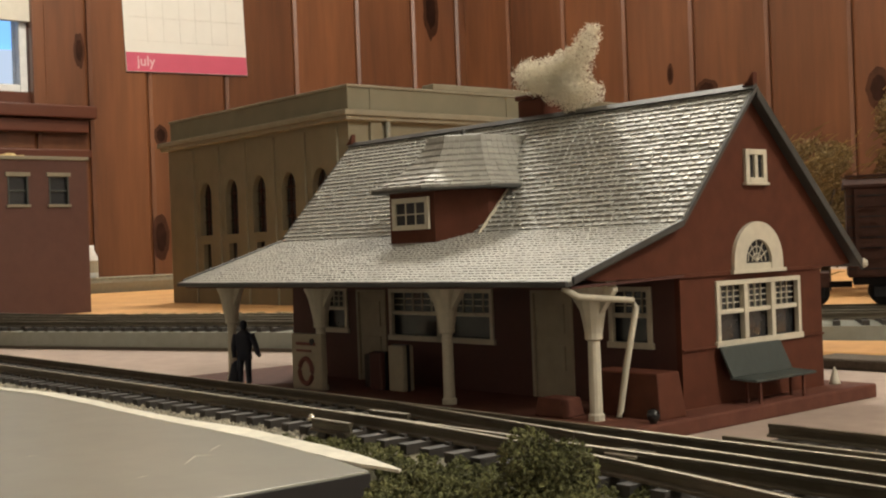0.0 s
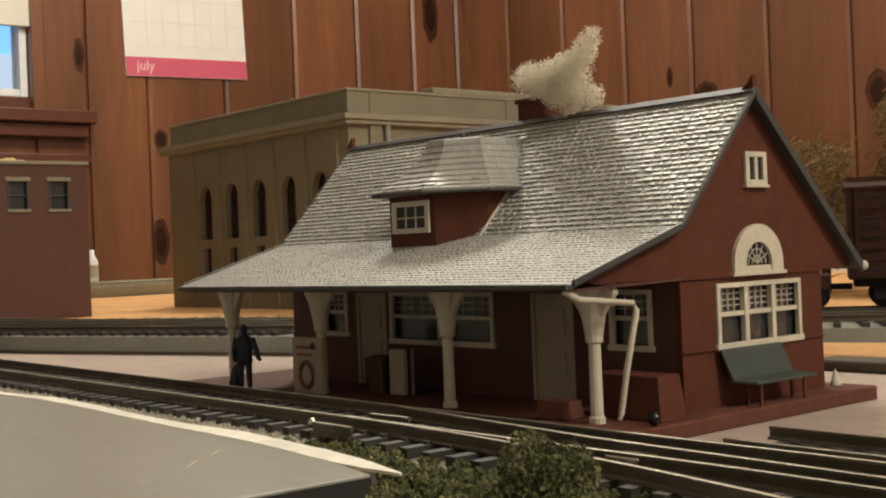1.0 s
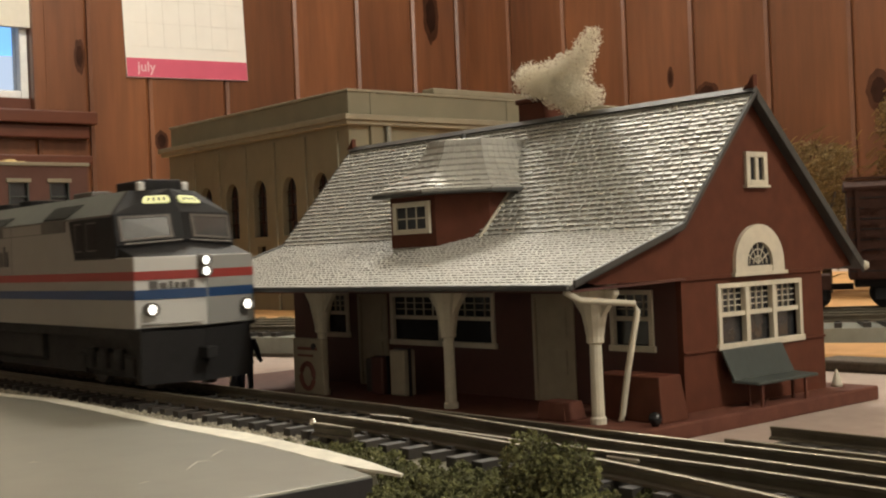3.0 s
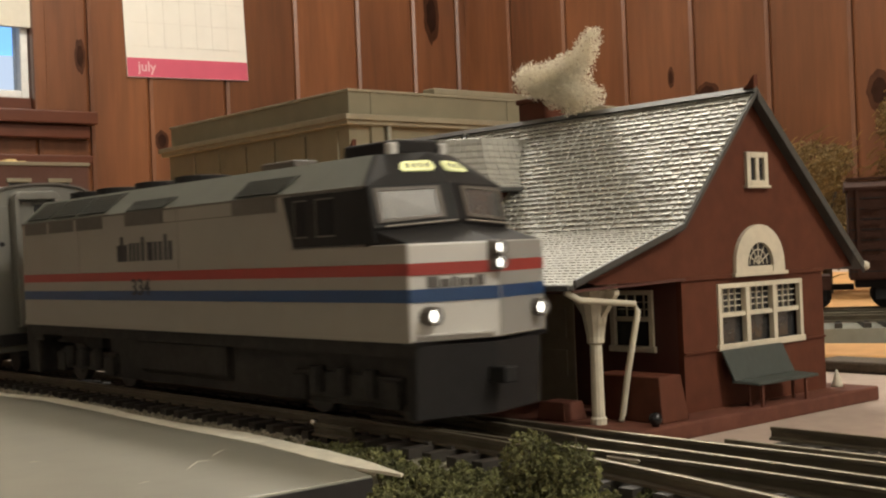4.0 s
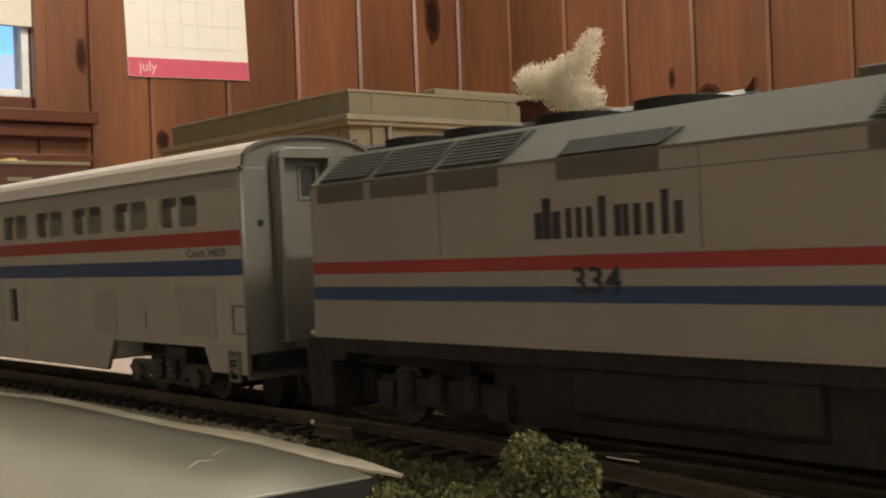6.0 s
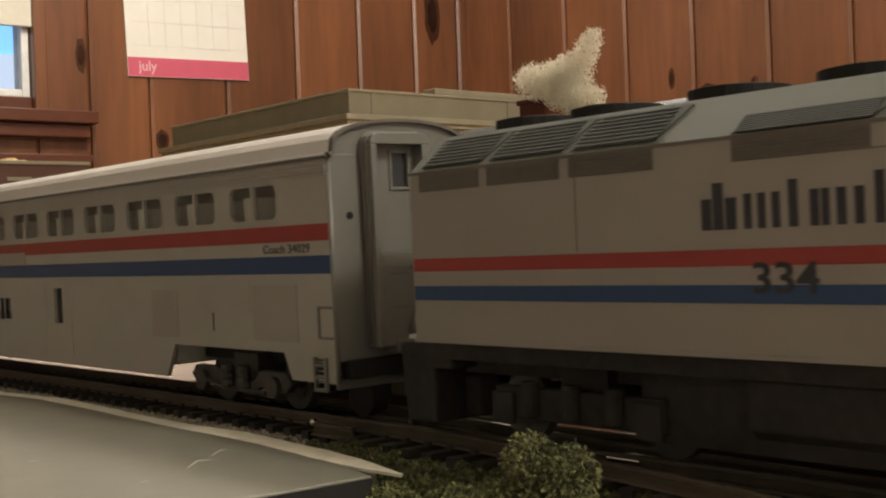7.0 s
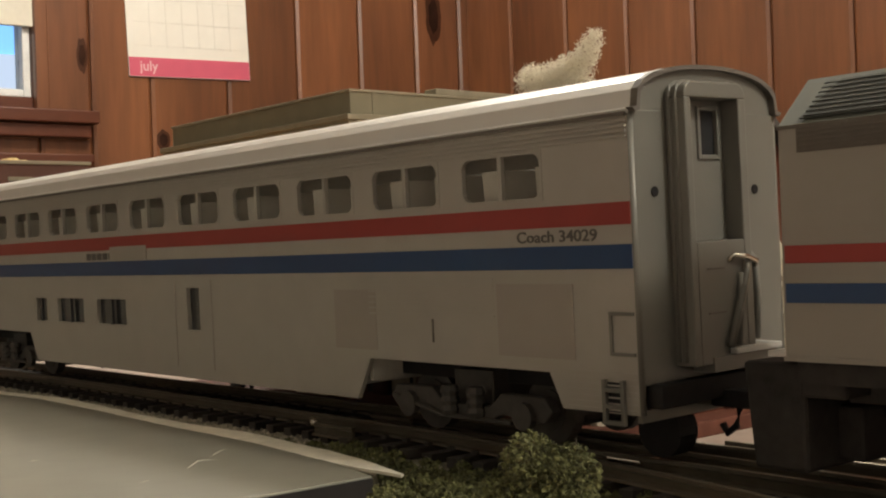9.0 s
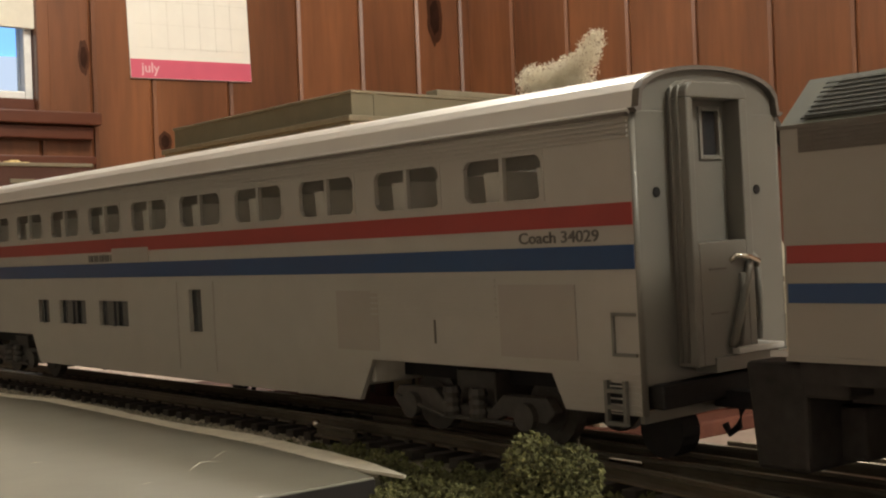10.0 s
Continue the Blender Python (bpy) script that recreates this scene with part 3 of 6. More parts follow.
    for i in range(len(path) - 1):
        a, b = Vector(path[i]), Vector(path[i + 1])
        if b.x < -900 or a.x > -90:
            continue
        ang = math.degrees(math.atan2(b.y - a.y, b.x - a.x))
        for j in range(int((b - a).length / 6.9)):
            p = a.lerp(b, j * 6.9 / (b - a).length)
            for d in (4, 40):
                nrm = Vector((-(b - a).y, (b - a).x)).normalized() * d
                m = mm(p.x + nrm.x, p.y + nrm.y, 4.3, ang)
                if first is None:
                    first = part("tie", tie_mesh(), TIE, far)
                    first.matrix_basis = m
                elif d == 4:
                    same(first, m, far)


# ---- the station ----
EAVE, KINK, RIDGE, REAR = (0.0, 25.2), (34.7, 36.0), (62.7, 66.3), (105.4, 25.0)
SL = 155.3


def shingles(parent, name, a0, a1, low, high, courses, width, seed, trim=None, lift=1.0):
    """Overlapping shingles between two heights of a roof slope, course upon course."""
    rnd = random.Random(seed)
    sh = Shape()
    lo, hi = Vector((low[0], low[1])), Vector((high[0], high[1]))
    d = (hi - lo) / courses
    n = Vector((-d.y, d.x)).normalized()
    if n.y < 0:
        n = -n
    for c in range(courses):
        p, q = lo + d * c, lo + d * (c + 1.25)
        l, r = (trim(c / courses) if trim else (a0, a1))
        a = l - (rnd.random() * width)
        while a < r:
            w = width * rnd.uniform(0.75, 1.25)
            x0, x1 = max(a, l), min(a + w - 0.26, r)
            a += w
            if x1 - x0 < 0.2:
                continue
            up, up2 = lift * rnd.uniform(0.24, 0.40), lift * rnd.uniform(0.24, 0.40)
            pp = p - d * rnd.uniform(0, 0.05)
            t0, t2, t1 = pp + n * up, pp + n * (up * 0.5 + up2 * 0.5), q + n * 0.08
            b0 = pp - n * 0.1
            sh.add([(x0, b0.x, b0.y), (x1, b0.x, b0.y), (x1 - min(0.32, (x1 - x0) * 0.4), t2.x, t2.y), (x0, t0.x, t0.y), (x1, t1.x, t1.y), (x0, t1.x, t1.y)],
                   [(0, 1, 2, 3), (3, 2, 4, 5), (1, 4, 2), (0, 3, 5)])
    return tagged(part(name, sh, ROOF, parent, weld=False), kind="stuff")


def sash_window(parent, place, s0, s1, z0, z1, columns=1, mid=True, mat=None, grid=(3, 2)):
    """Frame, sashes, muntins and dark panes on a wall; place(s, z, d), d outwards."""
    mat = mat or CREAM

    def bar(a, b, c, d, o0, o1):
        p = [place(s, z, o) for o in (o0, o1) for s, z in ((a, c), (b, c), (b, d), (a, d))]
        return p
    win = part("window", Shape().hexa(bar(s0 + 0.5, s1 - 0.5, z0 + 0.5, z1 - 0.5, -1.6, -1.3)), DARKGLASS, parent, "dark window panes")
    fr = Shape()
    for a, b, c, d in ((s0, s1, z1 - 1.1, z1), (s0 - 0.5, s1 + 0.5, z0 - 0.3, z0 + 1.1), (s0, s0 + 1.2, z0 + 1.1, z1 - 1.1), (s1 - 1.2, s1, z0 + 1.1, z1 - 1.1)):
        fr.hexa(bar(a, b, c, d, -0.6, 0.75 if c < z0 else 0.6))
    part("window_frame", fr, mat, win, "cream painted frame", bevel=0.12)
    step = (s1 - s0 - 1.2) / columns
    for i in range(1, columns):
        s = s0 + 0.6 + step * i
        part("mullion", Shape().hexa(bar(s - 0.75, s + 0.75, z0 + 1.1, z1 - 1.1, -1.0, 0.45)), mat, win, bevel=0.1)
    zm = (z0 + z1) / 2 + 0.3
    for i in range(columns):
        a, b = s0 + 0.6 + step * i + 0.6, s0 + 0.6 + step * (i + 1) - 0.6
        if mid:
            part("meeting_rail", Shape().hexa(bar(a, b, zm - 0.5, zm + 0.5, -1.0, 0.1)), mat, win)
        mun = Shape()
        for k in range(1, grid[0] + 1):
            s = a + (b - a) * k / (grid[0] + 1)
            mun.hexa(bar(s - 0.1, s + 0.1, zm + 0.5, z1 - 1.1, -1.3, -0.9))
        for k in range(1, grid[1] + 1):
            z = zm + 0.5 + (z1 - zm - 1.6) * k / (grid[1] + 1)
            mun.hexa(bar(a, b, z - 0.1, z + 0.1, -1.3, -0.9))
        part("muntin", mun, mat, win)
    return win


def station():
    st = thing("station_building", "red wooden model railway depot with a grey shingled flared roof", "station", pose(-0.16755, 0.1726, 0, 0, 0, 0.787))
    gx, lx = -2.6, -SL + 2.6
    fb, rb, zf, zt = 36.3, 90.8, -4.6, 24.5
    # walls
    gable_place = lambda s, z, d: (gx - d, s, z)
    wall = Shape().panel(fb, rb, zf, zt, [(48.5, 81.3, 8.2, 22.8)], gable_place, 1.5)
    part("gable_wall", wall, BRICK, st)
    up = Shape().prism([(9, zt), (98, zt), (104, 24.9), (RIDGE[0], RIDGE[1] - 1.2), (KINK[0], KINK[1] - 1.0), (20, 30.0), (5, 25.6)], "x", gx - 1.4, gx + 0.25)
    part("gable_panel", up, BRICK, st)
    part("gable_panel", Shape().prism([(9, zt), (98, zt), (104, 24.9), (RIDGE[0], RIDGE[1] - 1.2), (KINK[0], KINK[1] - 1.0), (20, 30.0), (5, 25.6)], "x", lx, lx + 1.4), BRICK, st)
    for z0, z1 in ((24.0, 24.9), (8.0, 8.5)):
        part("band", Shape().box(gx, gx + 0.55, fb, rb, z0, z1), BRICK, st, bevel=0.1)
    front = [(-104.2, -61.8, 7.7, 21.6), (-48.3, -34.5, -4.6, 21.3), (-23.0, -10.5, 8.6, 22.2), (-119.5, -106.0, -4.6, 21.3), (-136, -124, 9, 22)]
    part("front_wall", Shape().panel(lx, gx - 1.5, zf, 25, front, lambda s, z, d: (s, fb + d, z), 1.5), REDSHADED, st, "red wall with the porch's shade in its colour")
    part("rear_wall", Shape().box(lx, gx - 1.5, rb - 1.5, rb, zf, 25), BRICK, st)
    part("end_wall", Shape().box(lx, lx + 1.5, fb + 1.5, rb - 1.5, zf, 25), BRICK, st)
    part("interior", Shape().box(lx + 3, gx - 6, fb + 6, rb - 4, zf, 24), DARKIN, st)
    # windows
    gp = lambda s, z, d: (gx + d, s, z)
    sash_window(st, gp, 48.5, 81.3, 8.2, 22.8, 3, grid=(3, 3))
    fp = lambda s, z, d: (s, fb - d, z)
    sash_window(st, fp, -104.2, -82.5, 7.7, 21.6, 1, grid=(4, 2))
    sash_window(st, fp, -83.5, -61.8, 7.7, 21.6, 1, grid=(4, 2))
    sash_window(st, fp, -23.0, -10.5, 8.6, 22.2, 1, grid=(3, 2))
    sash_window(st, fp, -136, -124, 9, 22, 1, grid=(3, 2))
    for a0, a1 in ((-48.3, -34.5), (-119.5, -106.0)):
        d = part("door", Shape().box(a0 + 0.8, a1 - 0.8, fb + 0.3, fb + 1.2, zf, 20.6), SIGNCREAM, st, "plain cream painted door", bevel=0.15)
        part("door_frame", Shape().box(a0, a0 + 0.8, fb - 0.4, fb + 0.5, zf, 21.3).box(a1 - 0.8, a1, fb - 0.4, fb + 0.5, zf, 21.3).box(a0 + .8, a1 - .8, fb - 0.4, fb + 0.5, 20.6, 21.3), SIGNCREAM, d)
        part("door_panel", Shape().box(a0 + 3, a1 - 3, fb - 0.1, fb + 0.25, 2, 8).box(a0 + 3, a1 - 3, fb - 0.1, fb + 0.25, 11, 18), SIGNCREAM, d)
    # small attic window
    aw = part("attic_window", Shape().box(gx + 0.1, gx + 0.4, 61.0, 68.0, 45.2, 52.0), DARKGLASS, st, "narrow attic window")
    part("window_frame", Shape().box(gx + .2, gx + 1.1, 60.4, 61.9, 44.9, 52.6).box(gx + .2, gx + 1.1, 67.2, 68.6, 44.9, 52.6).box(gx + .2, gx + 1.1, 61.9, 67.2, 51.3, 52.6)
         .box(gx + .2, gx + 1.1, 61.9, 67.2, 44.9, 46.1).box(gx + .2, gx + 1.0, 64.0, 65.2, 46.1, 51.3).box(gx + .2, gx + 1.5, 59.9, 69.0, 44.3, 44.9), CREAM, aw, "cream frame", bevel=0.12)
    # arched window above the big one
    arcw = part("arched_window", Shape().prism([(69, 26.2)] + arch(64.1, 27.2, 5.0, 14) + [(58.9, 26.2)], "x", gx + 0.1, gx + 0.4), DARKGLASS, st, "dark half-round window")
    ring = Shape()
    outer = [(73.6, 24.9)] + arch(64.1, 27.0, 9.4, 18, 0.95) + [(54.6, 24.9)]
    inner = [(69.0, 24.9)] + arch(64.1, 26.8, 5.0, 18) + [(59.2, 24.9)]
    for i in range(len(outer) - 1):
        o0, o1, i0, i1 = outer[i], outer[i + 1], inner[i], inner[i + 1]
        ring.hexa([(gx + .2, *o0), (gx + .2, *o1), (gx + .2, *i1), (gx + .2, *i0), (gx + 1.2, *o0), (gx + 1.2, *o1), (gx + 1.2, *i1), (gx + 1.2, *i0)])
    ring.box(gx + .2, gx + 1.0, 59.2, 69.0, 24.9, 26.4)
    ring.box(gx + .2, gx + 1.5, 53.9, 74.4, 24.2, 25.0)
    part("arch_frame", ring, CREAM, arcw, "wide cream arched frame")
    fan = Shape()
    for i in range(1, 6):
        t = math.pi * i / 6
        fan.tube([(gx + .5, 64.1, 26.8), (gx + .5, 64.1 + 4.8 * math.cos(t), 26.8 + 4.8 * math.sin(t))], 0.13, 5)
    for r in (1.8, 3.4):
        fan.tube([(gx + .5, y, z) for y, z in arch(64.1, 26.8, r, 12)], 0.12, 5)
    part("fan_bars", fan, CREAM, arcw)
    # roof slabs, shingles, trim
    th = 1.0
    for n, p, q in (("roof_slab", (-1.0, EAVE[1] - 0.4), KINK), ("roof_slab", KINK, RIDGE), ("roof_slab", RIDGE, (REAR[0], REAR[1]))):
        part(n, Shape().prism([p, q, (q[0], q[1] - th), (p[0], p[1] - th)], "x", -SL, 0), ROOFTRIM, st)
    shingles(st, "lower_shingles", -SL + .2, -0.2, (-1.0, EAVE[1] - 0.3), KINK, 22, 1.9, 1, lift=0.9)
    shingles(st, "upper_shingles", -SL + .2, -0.2, KINK, RIDGE, 26, 2.4, 2, lift=1.9)
    shingles(st, "rear_shingles", -SL + .2, -0.2, (REAR[0], REAR[1]), RIDGE, 30, 2.6, 3)
    part("ridge_cap", Shape().prism([(61.2, 66.2), (62.7, 67.6), (64.2, 66.2), (62.7, 65.8)], "x", -SL - .2, 0.3), ROOFTRIM, st, "dark grey ridge cap", bevel=0.15)
    for a in (-0.25, -SL - 0.3):
        for p, q in ((EAVE, KINK), (KINK, RIDGE), (RIDGE, REAR)):
            o = -1.9 if p is RIDGE else -0.7
            part("barge_board", Shape().prism([(p[0], p[1] + .7), (q[0], q[1] + .7), (q[0], q[1] + o), (p[0], p[1] + o)], "x", a, a + 0.8), ROOFTRIM, st, bevel=0.12)
    part("gutter", Shape().box(-SL, 0, -2.0, -0.9, 23.9, 25.1), ROOFTRIM, st, "dark eaves gutter", bevel=0.3)
    part("eaves_beam", Shape().box(-SL + 3, -3, 12.9, 16.1, 23.2, 24.6), CREAM, st)
    part("gutter_end", Shape().lathe([(0.3, 23.6), (1.1, 24.2), (1.1, 25.4), (0.3, 26.0)], 0.2, 106, 8), CREAM, st, "cream gutter end", smooth=True)
    part("soffit", Shape().hexa([(-SL + 1, 0.5, 23.4), (-1, 0.5, 23.4), (-1, 36, 24.2), (-SL + 1, 36, 24.2), (-SL + 1, 0.5, 23.9), (-1, 0.5, 23.9), (-1, 36, 24.7), (-SL + 1, 36, 24.7)]), REDSHADED, st)
    # ridge end ornaments
    for a in (-0.8, -SL + 0.5):
        part("finial", Shape().prism([(a - 2.4, 67.0), (a + 1.0, 67.0), (a + 1.0, 70.2), (a + 0.2, 69.6), (a - 0.8, 68.2)], "y", 61.9, 63.5), BRICK, st, "red ridge finial", bevel=0.2)
    # chimney
    ch = part("chimney", Shape().box(-79.2, -69.4, 64.4, 73.0, 54, 72.4), BRICK, st, "dark red chimney", bevel=0.3)
    part("chimney_cap", Shape().box(-79.8, -68.8, 63.8, 73.6, 72.4, 73.8), BRICK, ch, bevel=0.3)
    # dormer with a half-octagon front
    yd, zb, zh = 27.6, 33.0, 47.2
    base = [(-91.6, 46), (-91.6, yd), (-73.2, yd), (-63.4, yd + 9.6), (-63.4, 46)]
    dm = part("dormer", Shape().prism(base, "z", zb - 2, zh), BRICK, st, "red polygonal roof dormer")
    dw = part("dormer_window", Shape().box(-89, -76, yd - 0.35, yd - 0.1, 38, 45.2), DARKGLASS, dm, "small dormer window")
    part("window_frame", Shape().box(-89.9, -88.4, yd - .9, yd - .1, 37.4, 45.8).box(-76.4, -74.9, yd - .9, yd - .1, 37.4, 45.8).box(-88.4, -76.4, yd - .9, yd - .1, 44.4, 45.8).box(-88.4, -76.4, yd - .9, yd - .1, 37.4, 38.7), CREAM, dw, "cream frame", bevel=0.12)
    part("window_bars", Shape().box(-88.4, -76.4, yd - .6, yd - .3, 41.3, 41.6).box(-84.6, -84.3, yd - .6, yd - .3, 38.7, 44.4).box(-80.6, -80.3, yd - .6, yd - .3, 38.7, 44.4), CREAM, dw)
    part("dormer_trim", Shape().hexa([(-63.3, 33.6, 35.0), (-62.9, 33.6, 35.0), (-62.9, 45.6, 47.4), (-63.3, 45.6, 47.4), (-63.3, 33.0, 35.9), (-62.9, 33.0, 35.9), (-62.9, 44.6, 48.0), (-63.3, 44.6, 48.0)]), CREAM, dm, "cream sloping trim")
    eave = [(-98.4, 50), (-98.4, yd - 1), (-94, yd - 4.2), (-73.2, yd - 4.2), (-59.6, yd + 7.4), (-58.6, 50)]
    part("dormer_eave", Shape().prism(eave, "z", 47.2, 48.3), ROOFTRIM, dm, bevel=0.2)
    hood = Shape()
    rnd = random.Random(9)
    ring0 = [(-98.4, 62), (-98.4, yd - 1), (-94, yd - 4.2), (-73.2, yd - 4.2), (-59.6, yd + 7.4), (-58.6, 62)]
    ring1 = [(-87, 62), (-87, 38.5), (-85.5, 36.4), (-78.5, 36.4), (-70.4, 41.8), (-70.2, 62)]
    n = 9
    prof = [(t, t ** 1.25) for t in [i / n for i in range(n + 1)]]
    for j in range(n):
        (t0, h0), (t1, h1) = prof[j], prof[j + 1]
        for i in range(5):
            def at(k, t, h, o):
                p = Vector(ring0[k]).lerp(Vector(ring1[k]), 1 - (1 - t) ** 1.5)
                return (p.x, p.y, 48.2 + h * 13.6 + o)
            m = max(1, int((Vector(ring0[i]) - Vector(ring0[i + 1])).length / 2.3))
            for s in range(m):
                a, b = s / m, (s + 0.96) / m
                o = rnd.uniform(0.3, 0.6)

                def mixp(t, h, f, o):
                    p, q = Vector(at(i, t, h, o)), Vector(at(i + 1, t, h, o))
                    return tuple(p.lerp(q, f))
                hood.add([mixp(t0, h0, a, -0.35), mixp(t0, h0, b, -0.35), mixp(t0, h0, b, o), mixp(t0, h0, a, o), mixp(t1, h1, b, 0.0), mixp(t1, h1, a, 0.0)],
                         [(0, 1, 2, 3), (3, 2, 4, 5), (1, 4, 2), (0, 3, 5)])
    part("dormer_shingles", hood, ROOF, dm, weld=False)
    part("dormer_crown", Shape().prism(ring1, "z", 60.4, 61.95), ROOF, dm, bevel=0.5)
    part("dormer_finial", Shape().lathe([(1.7, 61.6), (0.6, 62.3), (1.0, 63.0), (0.2, 64.0)], -77.5, 42, 8), ROOFTRIM, dm, smooth=True)
    # platform
    pf = part("platform", Shape().prism([(5.6, 10.2), (5.6, 101), (-SL - 22, 101), (-SL - 22, 10.2)], "z", -8.1, -4.6), PLATFORM, st, "low red painted platform", bevel=0.5)
    # posts with flared brackets
    for a in (-8.2, -54.9, -107.0, -153.0):
        post = part("post", Shape().lathe([(1.75, zf), (1.75, zf + 1.2), (1.4, zf + 1.6), (1.3, 12.0), (1.9, 12.4), (1.9, 13.6), (2.3, 16.0), (3.2, 20.5), (4.3, 23.3)], a, 14.5, 12), CREAM, st, "cream turned porch post")
        for s in (-1, 1):
            part("bracket", Shape().prism([(a + s * 1.2, 13.0), (a + s * 2.4, 17.5), (a + s * 6.4, 22.4), (a + s * 6.4, 23.3), (a + s * 1.2, 23.3)], "y", 13.7, 15.3), CREAM, post, bevel=0.15)
    part("downpipe", Shape().tube([(-1.8, -0.6, 23.6), (-1.5, 3.0, 21.8), (-1.6, 19.4, 20.2), (-1.7, 20.6, 18.6), (-4.6, 20.2, 6), (-6.4, 20, -3.2), (-6.3, 19.4, -4.5)], 0.68, 9), CREAM, st, "cream downpipe", smooth=True)
    return st


def station_things():
    base = pose(-0.16755, 0.1726, 0, 0, 0, 0.787)
    # bench
    b = thing("bench", "grey-green model bench against the gable wall", "bench", base @ mm(0, 0, 0))
    part("seat", Shape().hexa([(0.2, 49, 0.9), (5.6, 51.6, 0.3), (5.6, 75.0, 0.3), (0.2, 72.6, 0.9), (0.2, 49, 1.6), (5.6, 51.6, 1.0), (5.6, 75.0, 1.0), (0.2, 72.6, 1.6)]), GREENPAINT, b, bevel=0.2)
    part("backrest", Shape().hexa([(0.3, 49.2, 1.4), (1.1, 49.2, 1.4), (1.1, 72.4, 1.4), (0.3, 72.4, 1.4), (-1.6, 47.6, 8.2), (-0.9, 47.6, 8.2), (-0.9, 70.6, 8.2), (-1.6, 70.6, 8.2)]), GREENPAINT, b, bevel=0.25)
    for y in (54, 71):
        for x in (1.2, 4.6):
            part("leg", Shape().box(x - .28, x + .28, y - .35, y + .35, -4.6, 0.9), PLATFORM, b, "thin red leg")
    # brick planters and a low block on the platform
    pl = thing("planter", "red painted brick planter box on the platform", "planter", base)
    part("body", Shape().hexa([(-17, 22.0, -4.6), (3.4, 21.0, -4.6), (3.2, 30, -4.6), (-17, 30, -4.6), (-17, 23, 4.8), (1.6, 22.6, 4.8), (1.4, 30, 4.8), (-17, 30, 4.8)]), BRICK, pl, bevel=0.3)
    bl = thing("platform_block", "low red block beside the porch post", "block", base)
    part("body", Shape().hexa([(-24, 12, -4.6), (-15.5, 12, -4.6), (-15.5, 19, -4.6), (-24, 19, -4.6), (-23.4, 12.4, -0.6), (-16.2, 12.4, -0.6), (-16.2, 18.4, -0.6), (-23.4, 18.4, -0.6)]), PLATFORM, bl, bevel=0.3)
    # ball-shaped switch stand at the platform edge
    ba = thing("switch_lamp", "small glossy black ball on the platform's edge", "switch lamp", base)
    part("body", Shape().lathe([(0.7, -4.6), (0.8, -4.3), (1.3, -3.6), (1.45, -2.9), (1.1, -2.0), (0.3, -1.6)], 4.0, 18.0, 12), BALLBLACK, ba, smooth=True)
    # paper cone
    co = thing("white_cone", "small white cone on the platform's corner", "cone", base)
    part("body", Shape().lathe([(1.5, -4.6), (1.3, -4.0), (0.5, -1.2), (0.15, -0.4)], -2, 94.6, 10), CREAM, co, smooth=True)
    # poster board
    sg = thing("poster_board", "cream poster board with faded red print on the platform", "sign", base)
    part("board", Shape().box(-118.5, -104.5, 12.6, 14.4, -4.6, 10.5), SIGNCREAM, sg, bevel=0.3)
    part("print_ring", Shape().tube([(-111.5 + 3 * math.cos(t * math.pi / 8), 12.4, 0.4 + 3.4 * math.sin(t * math.pi / 8)) for t in range(17)], 0.7, 6), FADEDRED, sg, "faded red ring")
    part("print_bar", Shape().box(-116, -107, 12.35, 12.7, 7.4, 8.2), FADEDRED, sg)
    part("print_bar", Shape().box(-116, -109, 12.35, 12.7, 5.6, 6.2), FADEDRED, sg)
    part("print_spot", Shape().disc((-108.4, 12.2, 8.4), "y", 0.9, 0.4, 10), LETTER, sg)
    # luggage and goods in the porch's shade
    rnd = random.Random(2)
    for x, y, w, d, hgt, mat, lab in ((-100, 28, 6, 5, 9, TRUCK, "dark stacked trunk in the porch"), (-93.5, 24, 5, 4, 10, REDSHADED, "dull red crate in the porch"), (-86, 25, 6, 4, 12, SIGNCREAM, "pale upright box in the porch")):
        c = thing("luggage_box", lab, "box", base)
        part("body", Shape().box(x - w / 2, x + w / 2, y - d / 2, y + d / 2, -4.6, -4.6 + hgt), mat, c, bevel=0.5)
        part("strap", Shape().box(x - w / 2 - .15, x + w / 2 + .15, y - .5, y + .5, -4.6, -4.4 + hgt), LETTER, c)
    # standing model figure: one plain shape
    f = Shape()
    f.lathe([(0.1, 20.4), (1.0, 20.0), (1.3, 18.9), (1.0, 17.7), (0.6, 17.3)], 0, 0, 10)
    f.lathe([(0.6, 17.6), (1.2, 17.0), (2.9, 15.9), (3.0, 13.5), (2.5, 10.5), (2.7, 8.4), (2.2, 7.6)], 0, 0, 12, 0.62)
    for s in (-1, 1):
        f.tube([(s * 1.2, 0, 8.6), (s * 1.35, -0.2, 4.5), (s * 1.45, 0, 0.6), (s * 1.5, -0.9, 0.3)], [1.25, 1.0, 0.8, 0.7], 8)
    f.tube([(2.5, 0, 15.8), (4.0, -0.3, 12.4), (5.0, -1.4, 9.9), (5.9, -1.9, 9.0)], [1.1, 0.95, 0.8, 0.6], 8)
    f.tube([(-2.5, 0, 15.8), (-3.5, 0, 12.0), (-3.2, -0.4, 8.5)], [1.1, 0.9, 0.6], 8)
    f.hexa([(-5.6, -1.2, 0), (-2.3, -1.2, 0), (-2.3, 1, 0), (-5.6, 1, 0), (-4.0, -1.0, 6.6), (-2.6, -1.0, 7.6), (-2.6, 0.8, 7.6), (-4.0, 0.8, 6.6)])
    f.v = [(x * 0.9, y * 0.9, z * 0.9) for x, y, z in f.v]
    fig = part("figurine", f, FIGBLACK, smooth=True)
    fig.matrix_world = base @ mm(-139.8, 10.4, -4.6, 38)
